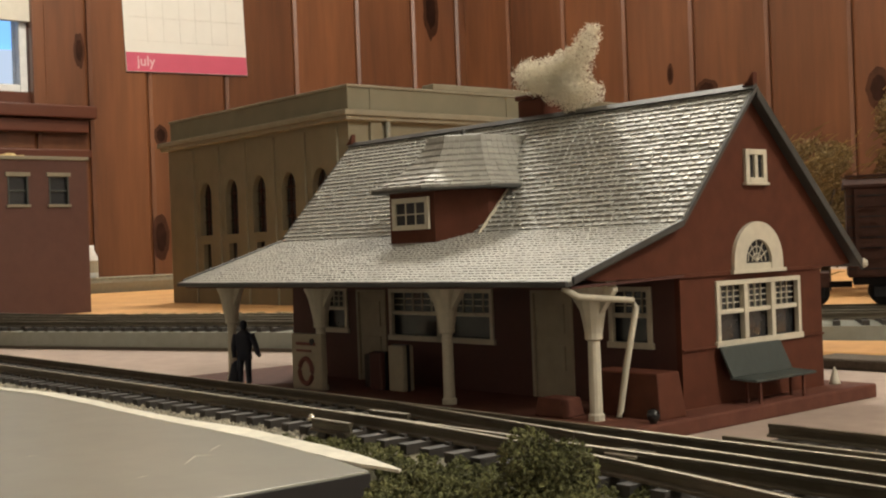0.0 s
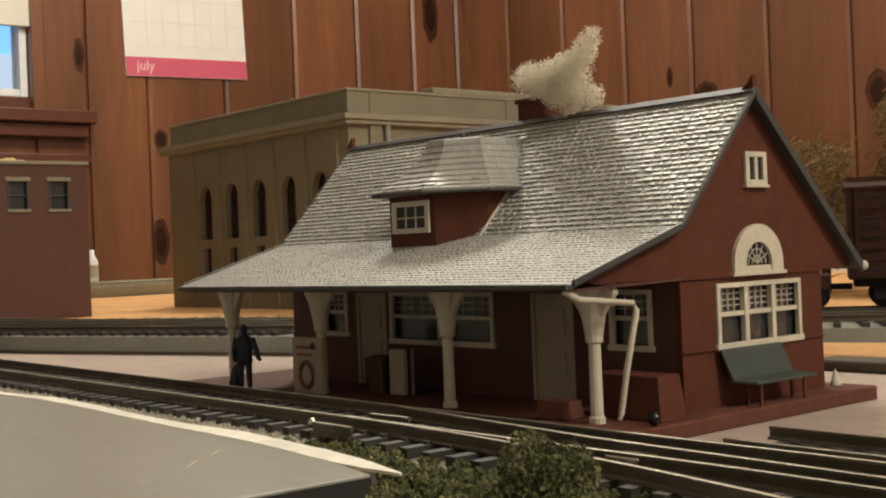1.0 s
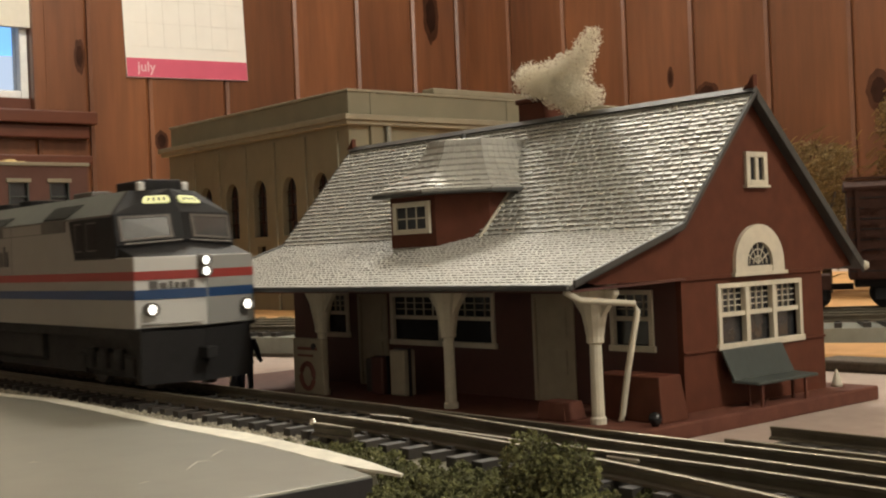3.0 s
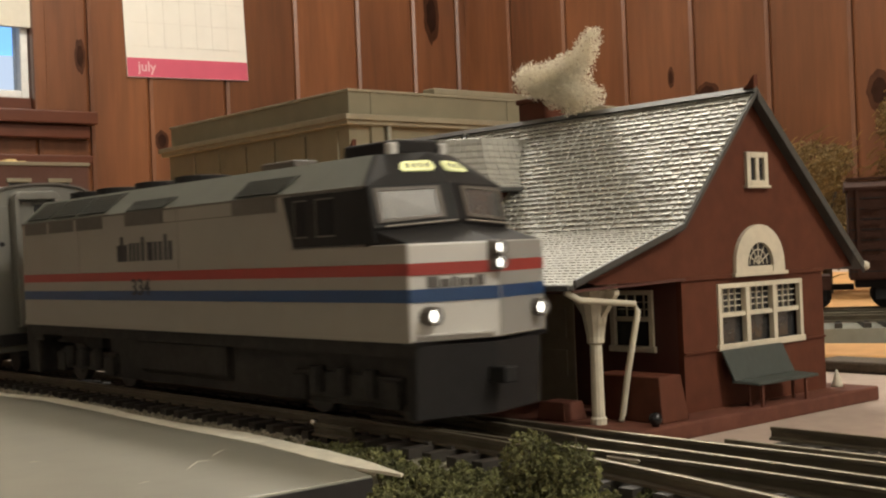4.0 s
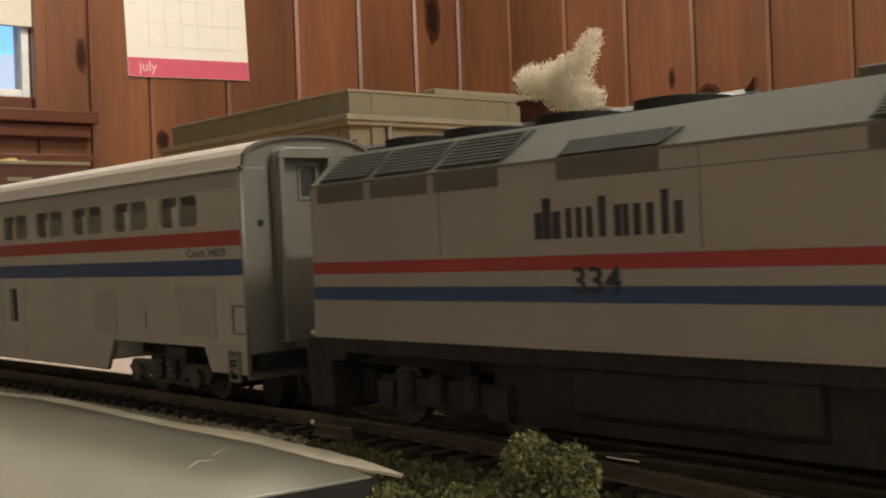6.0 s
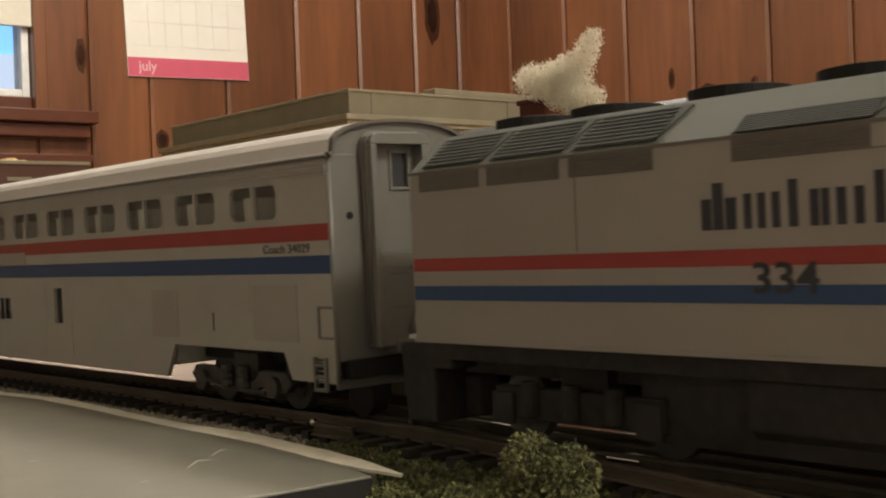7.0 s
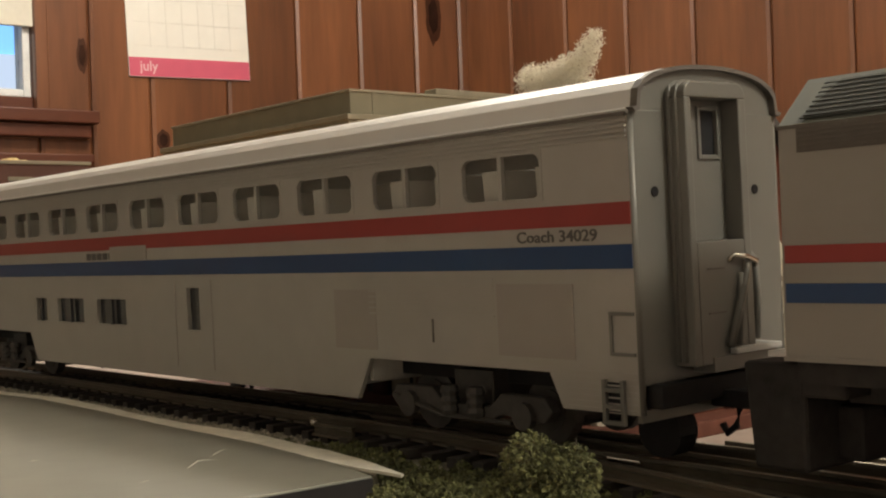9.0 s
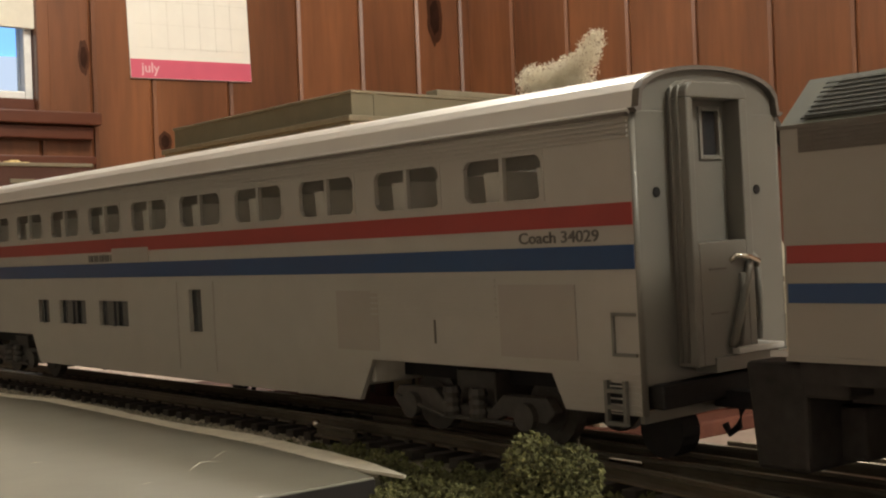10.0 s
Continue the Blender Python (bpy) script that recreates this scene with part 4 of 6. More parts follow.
    tagged(fig, "dark painted standing model figurine on the platform", "figurine")


# ---- cotton smoke ----
def clumps(shape, rnd, lobes, density, leaf):
    """Many small uneven flakes gathered into lobes."""
    for x, y, z, r in lobes:
        for i in range(int(density * r * r)):
            d = Vector((rnd.gauss(0, 1), rnd.gauss(0, 1), rnd.gauss(0, 1))).normalized() * r * (0.55 + 0.55 * rnd.random() ** 0.6)
            c = Vector((x, y, z)) + d
            s = leaf * rnd.uniform(0.5, 1.3)
            q = [Vector((rnd.gauss(0, 1), rnd.gauss(0, 1), rnd.gauss(0, 1))).normalized() * s for _ in range(4)]
            shape.add([tuple(c + k) for k in q], [(0, 1, 2), (0, 2, 3), (0, 3, 1), (1, 3, 2)])
    return shape


def smoke():
    rnd = random.Random(12)
    sm = Shape()
    base = pose(-0.16755, 0.1726, 0, 0, 0, 0.787)
    # three strands of teased cotton: a low body, a plume to one side and one rising
    lobes = [(-74, 63, 78.6, 3.8), (-71, 63, 78.2, 4.8), (-66, 63, 77.5, 5.0), (-61, 63, 77.5, 5.2), (-57, 62, 79.0, 4.8), (-53.5, 62, 80.5, 4.0), (-51, 62, 83.0, 3.4), (-49.5, 62, 85.5, 2.8), (-60, 62, 75, 5.0), (-55, 62, 74.5, 4.6),
             (-48, 62, 87.5, 1.7), (-62, 62, 73.5, 4.2), (-57, 62, 72.5, 4.4), (-52, 62, 71.5, 3.6), (-48, 62, 71.4, 2.6), (-57, 62, 69.0, 2.4), (-70, 63, 75.8, 3.0)]
    clumps(sm, rnd, lobes, 30, 0.34)
    for x, y, z, r in lobes:
        for i in range(int(16 * r * r)):
            p = Vector((x, y, z)) + Vector((rnd.gauss(0, 1), rnd.gauss(0, 1), rnd.gauss(0, 1))).normalized() * r * rnd.uniform(0.35, 1.0) ** 0.8 * (1.0 + 0.3 * (rnd.random() > 0.9))
            path, d = [], Vector((rnd.gauss(0, 1), rnd.gauss(0, 1), rnd.gauss(0, 1))).normalized()
            for k in range(5):
                path.append(tuple(p))
                d = (d + 0.8 * Vector((rnd.gauss(0, 1), rnd.gauss(0, 1), rnd.gauss(0, 1))).normalized()).normalized()
                p = p + d * rnd.uniform(0.25, 0.55)
            sm.tube(path, 0.06, 3)
    ob = part("cotton_smoke", sm, COTTON, weld=False)
    ob.matrix_world = base
    tagged(ob, "tuft of white cotton as smoke on the chimney", "smoke")


# ---- the train ----
# the train's run along the track: seconds and millimetres, 0 where the nose stands at x = -121.25
RUN = [(0.0, -476.0), (0.5, -422.0), (1.0, -368.0), (1.5, -314.0), (2.0, -260.0), (2.5, -206.0), (2.7, -184.4), (3.2, -131.5), (3.8, -68.6), (4.0, -47.3), (4.3, -17.9),
       (4.5, 0.0), (4.8, 25.5), (5.0, 41.2), (5.3, 63.6), (5.5, 77.5), (5.7, 89.2), (6.2, 111.0), (6.8, 129.1), (7.0, 136.2), (7.5, 159.6), (8.0, 184.2), (8.3, 198.2), (8.5, 206.0),
       (8.7, 210.8), (9.0, 211.9), (9.5, 211.9), (10.0, 211.9)]
NOSE, YT = -121.25, 150.95
WHEELS = []


def wheelset(parent, x, z=0, r=5.6):
    w = part("wheel", Shape().disc((0, -8.9, 0), "y", r, 2.2, 20).disc((0, 6.7, 0), "y", r, 2.2, 20).disc((0, -9.2, 0), "y", r * 0.62, 18.4, 14), TRUCK, parent, "dark metal wheelset")
    w.matrix_basis = mm(x, 0, r + z)
    WHEELS.append((w, x, r))
    return w


def side_stripes(parent, x0, x1, y, d, bands):
    """Painted bands as thin layers, d outwards."""
    for name, z0, z1, mat in bands:
        part(name, Shape().box(x0, x1, min(y, y + d), max(y, y + d), z0, z1), mat, parent, name.replace("_", " "))


def lamp_ring(x0, x1, y, z, r0, r1, n=14):
    """A short tube round a lamp, open in front."""
    sh = Shape()
    for i in range(n):
        t0, t1 = 2 * math.pi * i / n, 2 * math.pi * (i + 1) / n
        sh.hexa([(x, y + r * math.cos(t), z + r * math.sin(t)) for x in (x0, x1) for r, t in ((r0, t0), (r1, t0), (r1, t1), (r0, t1))])
    return sh


def locomotive():
    lo = thing("locomotive", "silver model diesel locomotive with red, white and blue stripes", "locomotive")
    w, zb, zr, xr = 16.75, 16.35, 45.3, -183.8
    # lower body with the pointed nose, as one prism
    part("body", Shape().prism([(xr, -w), (-14, -w), (-14, w), (xr, w)], "z", zb, zr), SILVER, lo, bevel=0.3)
    part("nose", Shape().prism([(-13.9, -w), (0, -w), (5.2, 0), (0, w), (-13.9, w)], "z", zb, 34.2), WHITE, lo, "white painted pointed nose", bevel=0.35)
    # silver skin over the white nose block's side
    for s in (-1, 1):
        part("side_skin", Shape().box(-14.2, -0.25, min(s * w, s * (w + .12)), max(s * w, s * (w + .12)), zb + .2, 34.0), SILVER, lo)
    part("pilot_step", Shape().hexa([(-3, -w + .6, zb - .8), (0.6, -w + .6, zb - .8), (0.6, w - .6, zb - .8), (-3, w - .6, zb - .8), (-3, -w, zb), (1, -w, zb), (1, w, zb), (-3, w, zb)]), BLACK, lo)
    # thin grey skin over the far half of the white nose
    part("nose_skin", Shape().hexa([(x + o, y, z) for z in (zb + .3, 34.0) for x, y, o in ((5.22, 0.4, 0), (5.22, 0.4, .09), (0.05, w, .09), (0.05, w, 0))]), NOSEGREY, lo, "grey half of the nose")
    part("nose_lip", Shape().hexa([(x + o, y, z) for z in (zb + 1.0, zb + 1.4) for x, y, o in ((5.2, -1, 0), (5.2, -1, .7), (0.3, -w + 1, .7), (0.3, -w + 1, 0))]), WHITE, lo)
    # nose hood and cab, black
    hood = Shape().add([(0, -w + .3, 34.2), (5.0, 0, 34.2), (0, w - .3, 34.2), (-12, -w + .3, 37.4), (-7.6, 0, 38.6), (-12, w - .3, 37.4), (-14, -w + .3, 34.2), (-14, w - .3, 34.2)],
                       [(0, 1, 4, 3), (1, 2, 5, 4), (0, 3, 6), (2, 7, 5), (3, 4, 5, 7, 6), (0, 6, 7, 2, 1)])
    part("nose_hood", hood, BLACK, lo, "black sloping nose hood", bevel=0.2)
    for s in (-1, 1):
        part("hood_rail", Shape().tube([(-9.4, s * 15.2, 37.6), (-5.4, s * 1.2, 38.4)], 0.22, 6), SILVER, lo)
    side = [(-41.9, 44.8), (-38.6, 34.5), (-10.6, 34.5), (-11.6, 37.4), (-13.6, 44.8)]
    for s in (-1, 1):
        y0, y1 = sorted((s * (w - .2), s * (w + .16)))
        part("cab_side", Shape().prism(side, "y", y0, y1), BLACK, lo, "black painted cab side")
    # cab block up to the roof, with windshields
    cab = Shape().add([(-14, -w, 34), (-12, -w, 37.4), (-13.8, -w, 45.4), (-19.6, -9.5, 51.8), (-40, -9.5, 51.8), (-40, -w, 45.4), (-40, -w, 34),
                       (-14, w, 34), (-12, w, 37.4), (-13.8, w, 45.4), (-19.6, 9.5, 51.8), (-40, 9.5, 51.8), (-40, w, 45.4), (-40, w, 34),
                       (-7.4, 0, 38.6), (-9.6, 0, 45.8), (-15.6, 0, 52.2), (-40, 0, 52.6), (-9, 0, 34)],
                      [(0, 1, 2, 5, 6), (2, 3, 4, 5), (7, 13, 12, 9, 8), (9, 12, 11, 10), (1, 14, 15, 2), (8, 9, 15, 14), (2, 15, 16, 3), (9, 10, 16, 15), (3, 16, 17, 4), (10, 11, 17, 16), (0, 18, 14, 1), (7, 8, 14, 18), (4, 17, 11, 12, 13, 6, 5), (0, 6, 13, 7, 18)])
    part("cab", cab, BLACK, lo, "black cab front")

    def on_front(s, f, g, o):
        """A point on a windshield half: f from centre to side, g from bottom to top, o outwards."""
        lo_, hi_ = Vector((-7.4, 0, 38.6)).lerp(Vector((-12, s * w, 37.4)), f), Vector((-9.6, 0, 45.8)).lerp(Vector((-13.8, s * w, 45.4)), f)
        n = Vector((0.92, s * 0.26, 0.27))
        return tuple(lo_.lerp(hi_, g) + n * o)

    def on_board(s, f, g, o):
        lo_, hi_ = Vector((-9.6, 0, 45.8)).lerp(Vector((-13.8, s * w, 45.4)), f), Vector((-15.6, 0, 52.2)).lerp(Vector((-19.6, s * 9.5, 51.8)), f)
        n = Vector((0.72, s * 0.2, 0.66))
        return tuple(lo_.lerp(hi_, g) + n * o)

    def slab(fn, s, f0, f1, g0, g1, o0, o1):
        return [fn(s, f, g, o) for o in (o0, o1) for f, g in ((f0, g0), (f1, g0), (f1, g1), (f0, g1))]
    for s in (-1, 1):
        ws = part("windshield", Shape().hexa(slab(on_front, s, 0.20, 0.90, 0.16, 0.86, -0.2, 0.12)), CABGLASS, lo, "dark reflecting windshield")
        fr = Shape()
        for a in ((0.16, 0.94, 0.84, 0.92), (0.16, 0.94, 0.09, 0.17), (0.89, 0.94, 0.17, 0.84), (0.16, 0.21, 0.17, 0.84)):
            fr.hexa(slab(on_front, s, *a, 0, 0.35))
        part("windshield_frame", fr, LOUVRE, ws, "thin grey frame")
        rim_pts = [(0.56, 0.37), (0.60, 0.44), (0.60, 0.60), (0.56, 0.67), (0.14, 0.67), (0.10, 0.60), (0.10, 0.44), (0.14, 0.37)]
        nbv = [on_board(s, f, g, o) for o in (0, 0.5) for f, g in rim_pts]
        nb = part("number_board", Shape().add(nbv, [tuple(range(8)), tuple(range(15, 7, -1))] + [(k, k + 8, (k + 1) % 8 + 8, (k + 1) % 8) for k in range(8)]), BOARDGLOW, lo, "glowing yellow number board with rounded ends")
        num = Shape()
        for k in range(4):
            a = 0.17 + 0.10 * k
            num.hexa(slab(on_board, s, a, a + 0.05, 0.44, 0.60, 0.5, 0.56))
        part("number_bar", num, GREYPRINT, nb)
        dl = Vector((0, s * w, 0)).lerp(Vector((5.2, 0, 0)), 0.2)
        hl = part("ditch_light", Shape().disc((dl.x + .75, dl.y, 21.0), "x", 1.3, .15, 14), LAMPGLOW, lo, "lit round headlight")
        part("light_bezel", lamp_ring(dl.x - .8, dl.x + 2.3, dl.y, 21.0, 1.3, 1.75), LOUVRE, hl)
        part("marker_lamp", Shape().box(-19.6, -17.4, s * 6.3 - .95, s * 6.3 + .95, 51.6, 54.2), WHITE, lo, "small white marker lamp", bevel=0.4)
    hb = part("headlight_bezel", Shape().box(3.0, 5.3, -1.7, 1.7, 28.6, 34.4), LOUVRE, lo, bevel=0.3)
    for z in (30.1, 32.9):
        hl = part("headlight", Shape().disc((5.3, 0, z), "x", 1.2, .15, 14), LAMPGLOW, hb, "lit round headlight")
        part("light_ring", lamp_ring(4.6, 6.9, 0, z, 1.15, 1.4), LOUVRE, hl)
    # roof behind the cab
    rf = [(-w, 45.3), (-9.5, 51.8), (0, 52.6), (9.5, 51.8), (w, 45.3)]
    part("roof", Shape().prism(rf, "x", xr, -40), SILVERROOF, lo, "grey sloping roof")
    part("cab_roof", Shape().add([(-39.9, -w - .05, 45.5), (-14.2, -w - .05, 45.5), (-20, -9.6, 51.9), (-39.9, -9.6, 51.9), (-39.9, 0, 52.7), (-16, 0, 52.3), (-39.9, w + .05, 45.5), (-14.2, w + .05, 45.5), (-20, 9.6, 51.9), (-39.9, 9.6, 51.9)],
                                 [(0, 1, 2, 3), (3, 2, 5, 4), (4, 5, 8, 9), (9, 8, 7, 6)]), SILVERROOF, lo)
    part("roof_edge", Shape().box(xr, -14, -w - .18, -w + .4, 45.0, 45.5).box(xr, -14, w - .4, w + .18, 45.0, 45.5), LOUVRE, lo)
    part("air_box", Shape().box(-36, -18, -5.4, 5.4, 52.0, 54.9), BLACK, lo, "flat black box on the cab roof", bevel=0.5)
    for x in (-168, -150, -126, -104):
        fan = part("roof_fan", Shape().disc((x, 0, 52.0), "z", 7.6, 1.7, 24), BLACK, lo, "round black roof fan")
        part("fan_grille", Shape().disc((x, 0, 53.7), "z", 6.2, 0.3, 20), LOUVRE, fan)
    part("exhaust_box", Shape().box(-72, -58, -3.2, 3.2, 52, 54.2), LOUVRE, lo, bevel=0.4)
    for a, b, ta, tb in ((-181, -165.5, .10, .88), (-163.5, -147, .10, .88), (-145, -128.6, .10, .88), (-115.2, -95.0, .02, .40), (-62.5, -44.5, .06, .62)):
        for s in (-1, 1):
            gr = part("side_grille", Shape().box(a, b, min(s * w, s * (w + .14)), max(s * w, s * (w + .14)), 42.0, 45.0), LOUVRE, lo, "dark side grille")
            sl = Shape()
            for k in range(5):
                sl.box(a + .3, b - .3, min(s * (w + .14), s * (w + .3)), max(s * (w + .14), s * (w + .3)), 42.3 + k * .55, 42.55 + k * .55)
            part("grille_slat", sl, LOUVRE, gr)
            def slope(x, t, o):
                p = Vector((w, 45.5)).lerp(Vector((9.5, 51.8)), t) + Vector((0.65, 0.75)) * o
                return (x, s * p.x, p.y)
            rg = Shape().hexa([slope(x, t, o) for o in (0, 0.2) for x, t in ((a, ta), (b, ta), (b + 2.6, tb), (a + 2.6, tb))])
            fs = Shape()
            for k in range(8):
                t0 = ta + (tb - ta) * (k + .3) / 8
                fs.hexa([slope(x, t, o) for o in (0.2, 0.34) for x, t in ((a + .5, t0), (b + .3, t0), (b + .5, t0 + .03), (a + .7, t0 + .03))])
            part("grille_slat", fs, GRILLE, part("roof_grille", rg, GRILLE, lo, "grey roof grille"))
    for a in (-144, -88):
        part("panel_joint", Shape().box(a, a + 0.2, -w - .06, -w + .1, 31, 45), LOUVRE, lo)
    part("panel_joint", Shape().box(-95, -62.5, -w - .08, -w + .1, 42.0, 42.2), LOUVRE, lo)
    part("sill_lip", Shape().box(xr, -1.6, -w - .25, -w + .2, zb - .1, zb + .5), SILVER, lo)
    # stripes along the sides and round the nose
    for s in (-1, 1):
        side_stripes(lo, xr + .6, -1.6, s * w, s * 0.2, (("red_stripe", 28.4, 30.6, RED), ("white_stripe", 25.95, 28.35, SILVER), ("blue_stripe", 23.5, 25.9, BLUE)))
        for nm, z0, z1, mt in (("red_stripe", 28.4, 30.6, RED), ("blue_stripe", 23.5, 25.9, BLUE)):
            a, b = Vector((0.05, s * (w + .1))), Vector((5.25, 0))
            part(nm, Shape().hexa([(a.x, a.y, z0), (a.x + .18, a.y, z0), (b.x + .18, b.y, z0), (b.x, b.y, z0), (a.x, a.y, z1), (a.x + .18, a.y, z1), (b.x + .18, b.y, z1), (b.x, b.y, z1)]), mt, lo, nm.replace("_", " "))
        # maker's wordmark as plain bars: side and nose
        for u0, u1, hgt in ((0.2, 1.7, 3.2), (2.0, 3.6, 4.8), (4.0, 5.6, 3.2), (6.8, 7.9, 3.5), (8.9, 10.0, 3.5), (11.0, 12.1, 3.5), (13.4, 14.7, 4.6), (16.4, 17.6, 3.5), (18.0, 19.0, 3.5), (20.0, 21.2, 3.5), (22.4, 23.6, 3.5), (25.0, 26.2, 4.8), (27.2, 28.6, 3.5)):
            x0, x1 = (-120.6 + u0 * 1.035, -120.6 + u1 * 1.035) if s < 0 else (-120.6 + 30 - u1, -120.6 + 30 - u0)
            part("wordmark_bar", Shape().box(x0, x1, min(s * w, s * (w + .14)), max(s * w, s * (w + .14)), 33.2, 33.2 + hgt * 1.3), LETTER, lo, "dark bar of a wordmark")
        for u0, u1, hgt in ((0.2, 0.32, 2.0), (0.35, 0.45, 1.5), (0.48, 0.53, 1.9), (0.56, 0.62, 1.5), (0.65, 0.73, 1.5), (0.76, 0.84, 2.0)):
            p, q = Vector((0, s * w)).lerp(Vector((5.2, 0)), u0), Vector((0, s * w)).lerp(Vector((5.2, 0)), u1)
            if s > 0:
                continue
            nm_ = Shape().hexa([(p.x + .05, p.y, 26.1), (p.x + .3, p.y, 26.1), (q.x + .3, q.y, 26.1), (q.x + .05, q.y, 26.1), (p.x + .05, p.y, 26.1 + hgt), (p.x + .3, p.y, 26.1 + hgt), (q.x + .3, q.y, 26.1 + hgt), (q.x + .05, q.y, 26.1 + hgt)])
            part("wordmark_bar", nm_, GREYPRINT, lo, "dark bar of a wordmark")
        n2 = writing("road_number", "334", 5.6, LETTER, lo, mm(-111.2, -w - .33, 24.9, 0, 90) if s < 0 else mm(-98, w + .33, 24.9, 180, 90), "dark road number", 0, 1.22)
    # cab side windows
    for a, b in ((-37.6, -33.6), (-29.8, -24.0)):
        for s in (-1, 1):
            cw = part("cab_window", Shape().box(a, b, min(s * w, s * (w + .22)), max(s * w, s * (w + .22)), 36.6, 43.6), SIDEGLASS, lo, "dark cab side window")
            part("window_frame", Shape().box(a - .3, b + .3, min(s * w, s * (w + .26)), max(s * w, s * (w + .26)), 43.6, 43.9).box(a - .3, b + .3, min(s * w, s * (w + .26)), max(s * w, s * (w + .26)), 36.3, 36.6)
                 .box(a - .3, a, min(s * w, s * (w + .26)), max(s * w, s * (w + .26)), 36.6, 43.6), LOUVRE, cw)
    # underframe
    part("rear_sill", Shape().box(xr + .6, xr + 7, -14.6, 14.6, 11.5, zb - .1), UNDERSIDE, lo, "black rear end sill", bevel=0.4)
    part("underframe", Shape().box(-136, -5, -12.6, 12.6, 3.0, zb).box(xr + 4, -136, -9, 9, 10.5, zb), UNDERSIDE, lo)
    part("side_sill", Shape().box(xr + 1, -2, -15.6, 15.6, 13.4, zb - .05), UNDERSIDE, lo)
    part("fuel_tank", Shape().prism([(-14.5, 13.3), (-14.5, 6.5), (-11, 4.0), (11, 4.0), (14.5, 6.5), (14.5, 13.3)], "x", -116, -72), UNDERSIDE, lo, "black fuel tank", bevel=0.4)
    part("plow", Shape().hexa([(-3, -15.5, 2.2), (-1, -15.5, 2.2), (3.5, 0, 2.2), (1.5, 0, 2.2), (-3, -15.5, zb - .8), (0, -15.5, zb - .8), (4.6, 0, zb - .8), (1.5, 0, zb - .8)])
         .hexa([(-3, 15.5, 2.2), (-1, 15.5, 2.2), (3.5, 0, 2.2), (1.5, 0, 2.2), (-3, 15.5, zb - .8), (0, 15.5, zb - .8), (4.6, 0, zb - .8), (1.5, 0, zb - .8)]), BLACK, lo, "black front pilot")
    part("coupler", Shape().box(0, 8, -1.6, 1.6, 8, 11), BLACK, lo, bevel=0.3)
    part("coupler", Shape().box(xr - 10, xr + 4, -1.5, 1.5, 7.4, 10), BLACK, lo, "dark rear coupler", bevel=0.3)
    part("coupler_box", Shape().box(xr - 9, xr + 4, -6, 6, 2.4, 9.5), UNDERSIDE, lo, bevel=0.5)
    part("rear_step_box", Shape().hexa([(xr - 7.6, -13.4, 1.6), (xr + .4, -13.4, 1.6), (xr + .4, 3, 1.6), (xr - 7.6, 3, 1.6), (xr - 9.0, -13.4, 15.6), (xr + .4, -13.4, 15.6), (xr + .4, 3, 15.6), (xr - 9.0, 3, 15.6)]), UNDERSIDE, lo, "black rear steps and gear", bevel=0.6)
    part("rear_handrail", Shape().tube([(xr - .2, -14, 29), (xr - 1.6, -14, 29), (xr - 1.6, -14, 17.4), (xr - .2, -14, 17.2)], 0.28, 6), SHINY, lo)
    part("rear_step", Shape().box(xr - 3.4, xr, -15.5, -9, 16.6, 17.3), WHITE, lo)
    for xt in (-27, -149):
        tr = part("truck", Shape().box(xt - 5, xt + 5, -11.3, 11.3, 5, 13), UNDERSIDE, lo, "black truck bolster", bevel=0.3)
        for y in (-13.6, 11.4):
            part("side_frame", Shape().box(xt - 18, xt + 18, y, y + 2.2, 4.2, 9.4), UNDERSIDE, tr, bevel=0.3)
        for dx in (-15.5, 15.5):
            part("axle_box", Shape().box(xt + dx - 2.4, xt + dx + 2.4, -14.6, -13.6, 3.4, 8.6), UNDERSIDE, tr, bevel=0.3)
            wheelset(lo, xt + dx)
        for dx in (-9, 0, 9):
            part("spring", Shape().lathe([(1.5, 5.2), (1.5, 10.5)], xt + dx, -14.2, 10), UNDERSIDE, tr)
    # the nose with its lamps and pilot sits 1.5 behind the drawing, the cab front 1.0 before it
    front = ("cab", "windshield", "windshield_frame", "number_board", "number_bar")
    for ob in lo.children_recursive:
        if ob.type != "MESH" or ob.name.split(".")[0] == "wheel":
            continue
        xs = [v.co.x for v in ob.data.vertices]
        if min(xs) > -14.3 * MM and max(xs) > -3 * MM:
            ob.data.transform(Matrix.Translation((-1.5 * MM, 0, 0)))
        elif ob.name.split(".")[0] in front:
            ob.data.transform(Matrix.Translation((1.0 * MM, 0, 0)))
    return lo


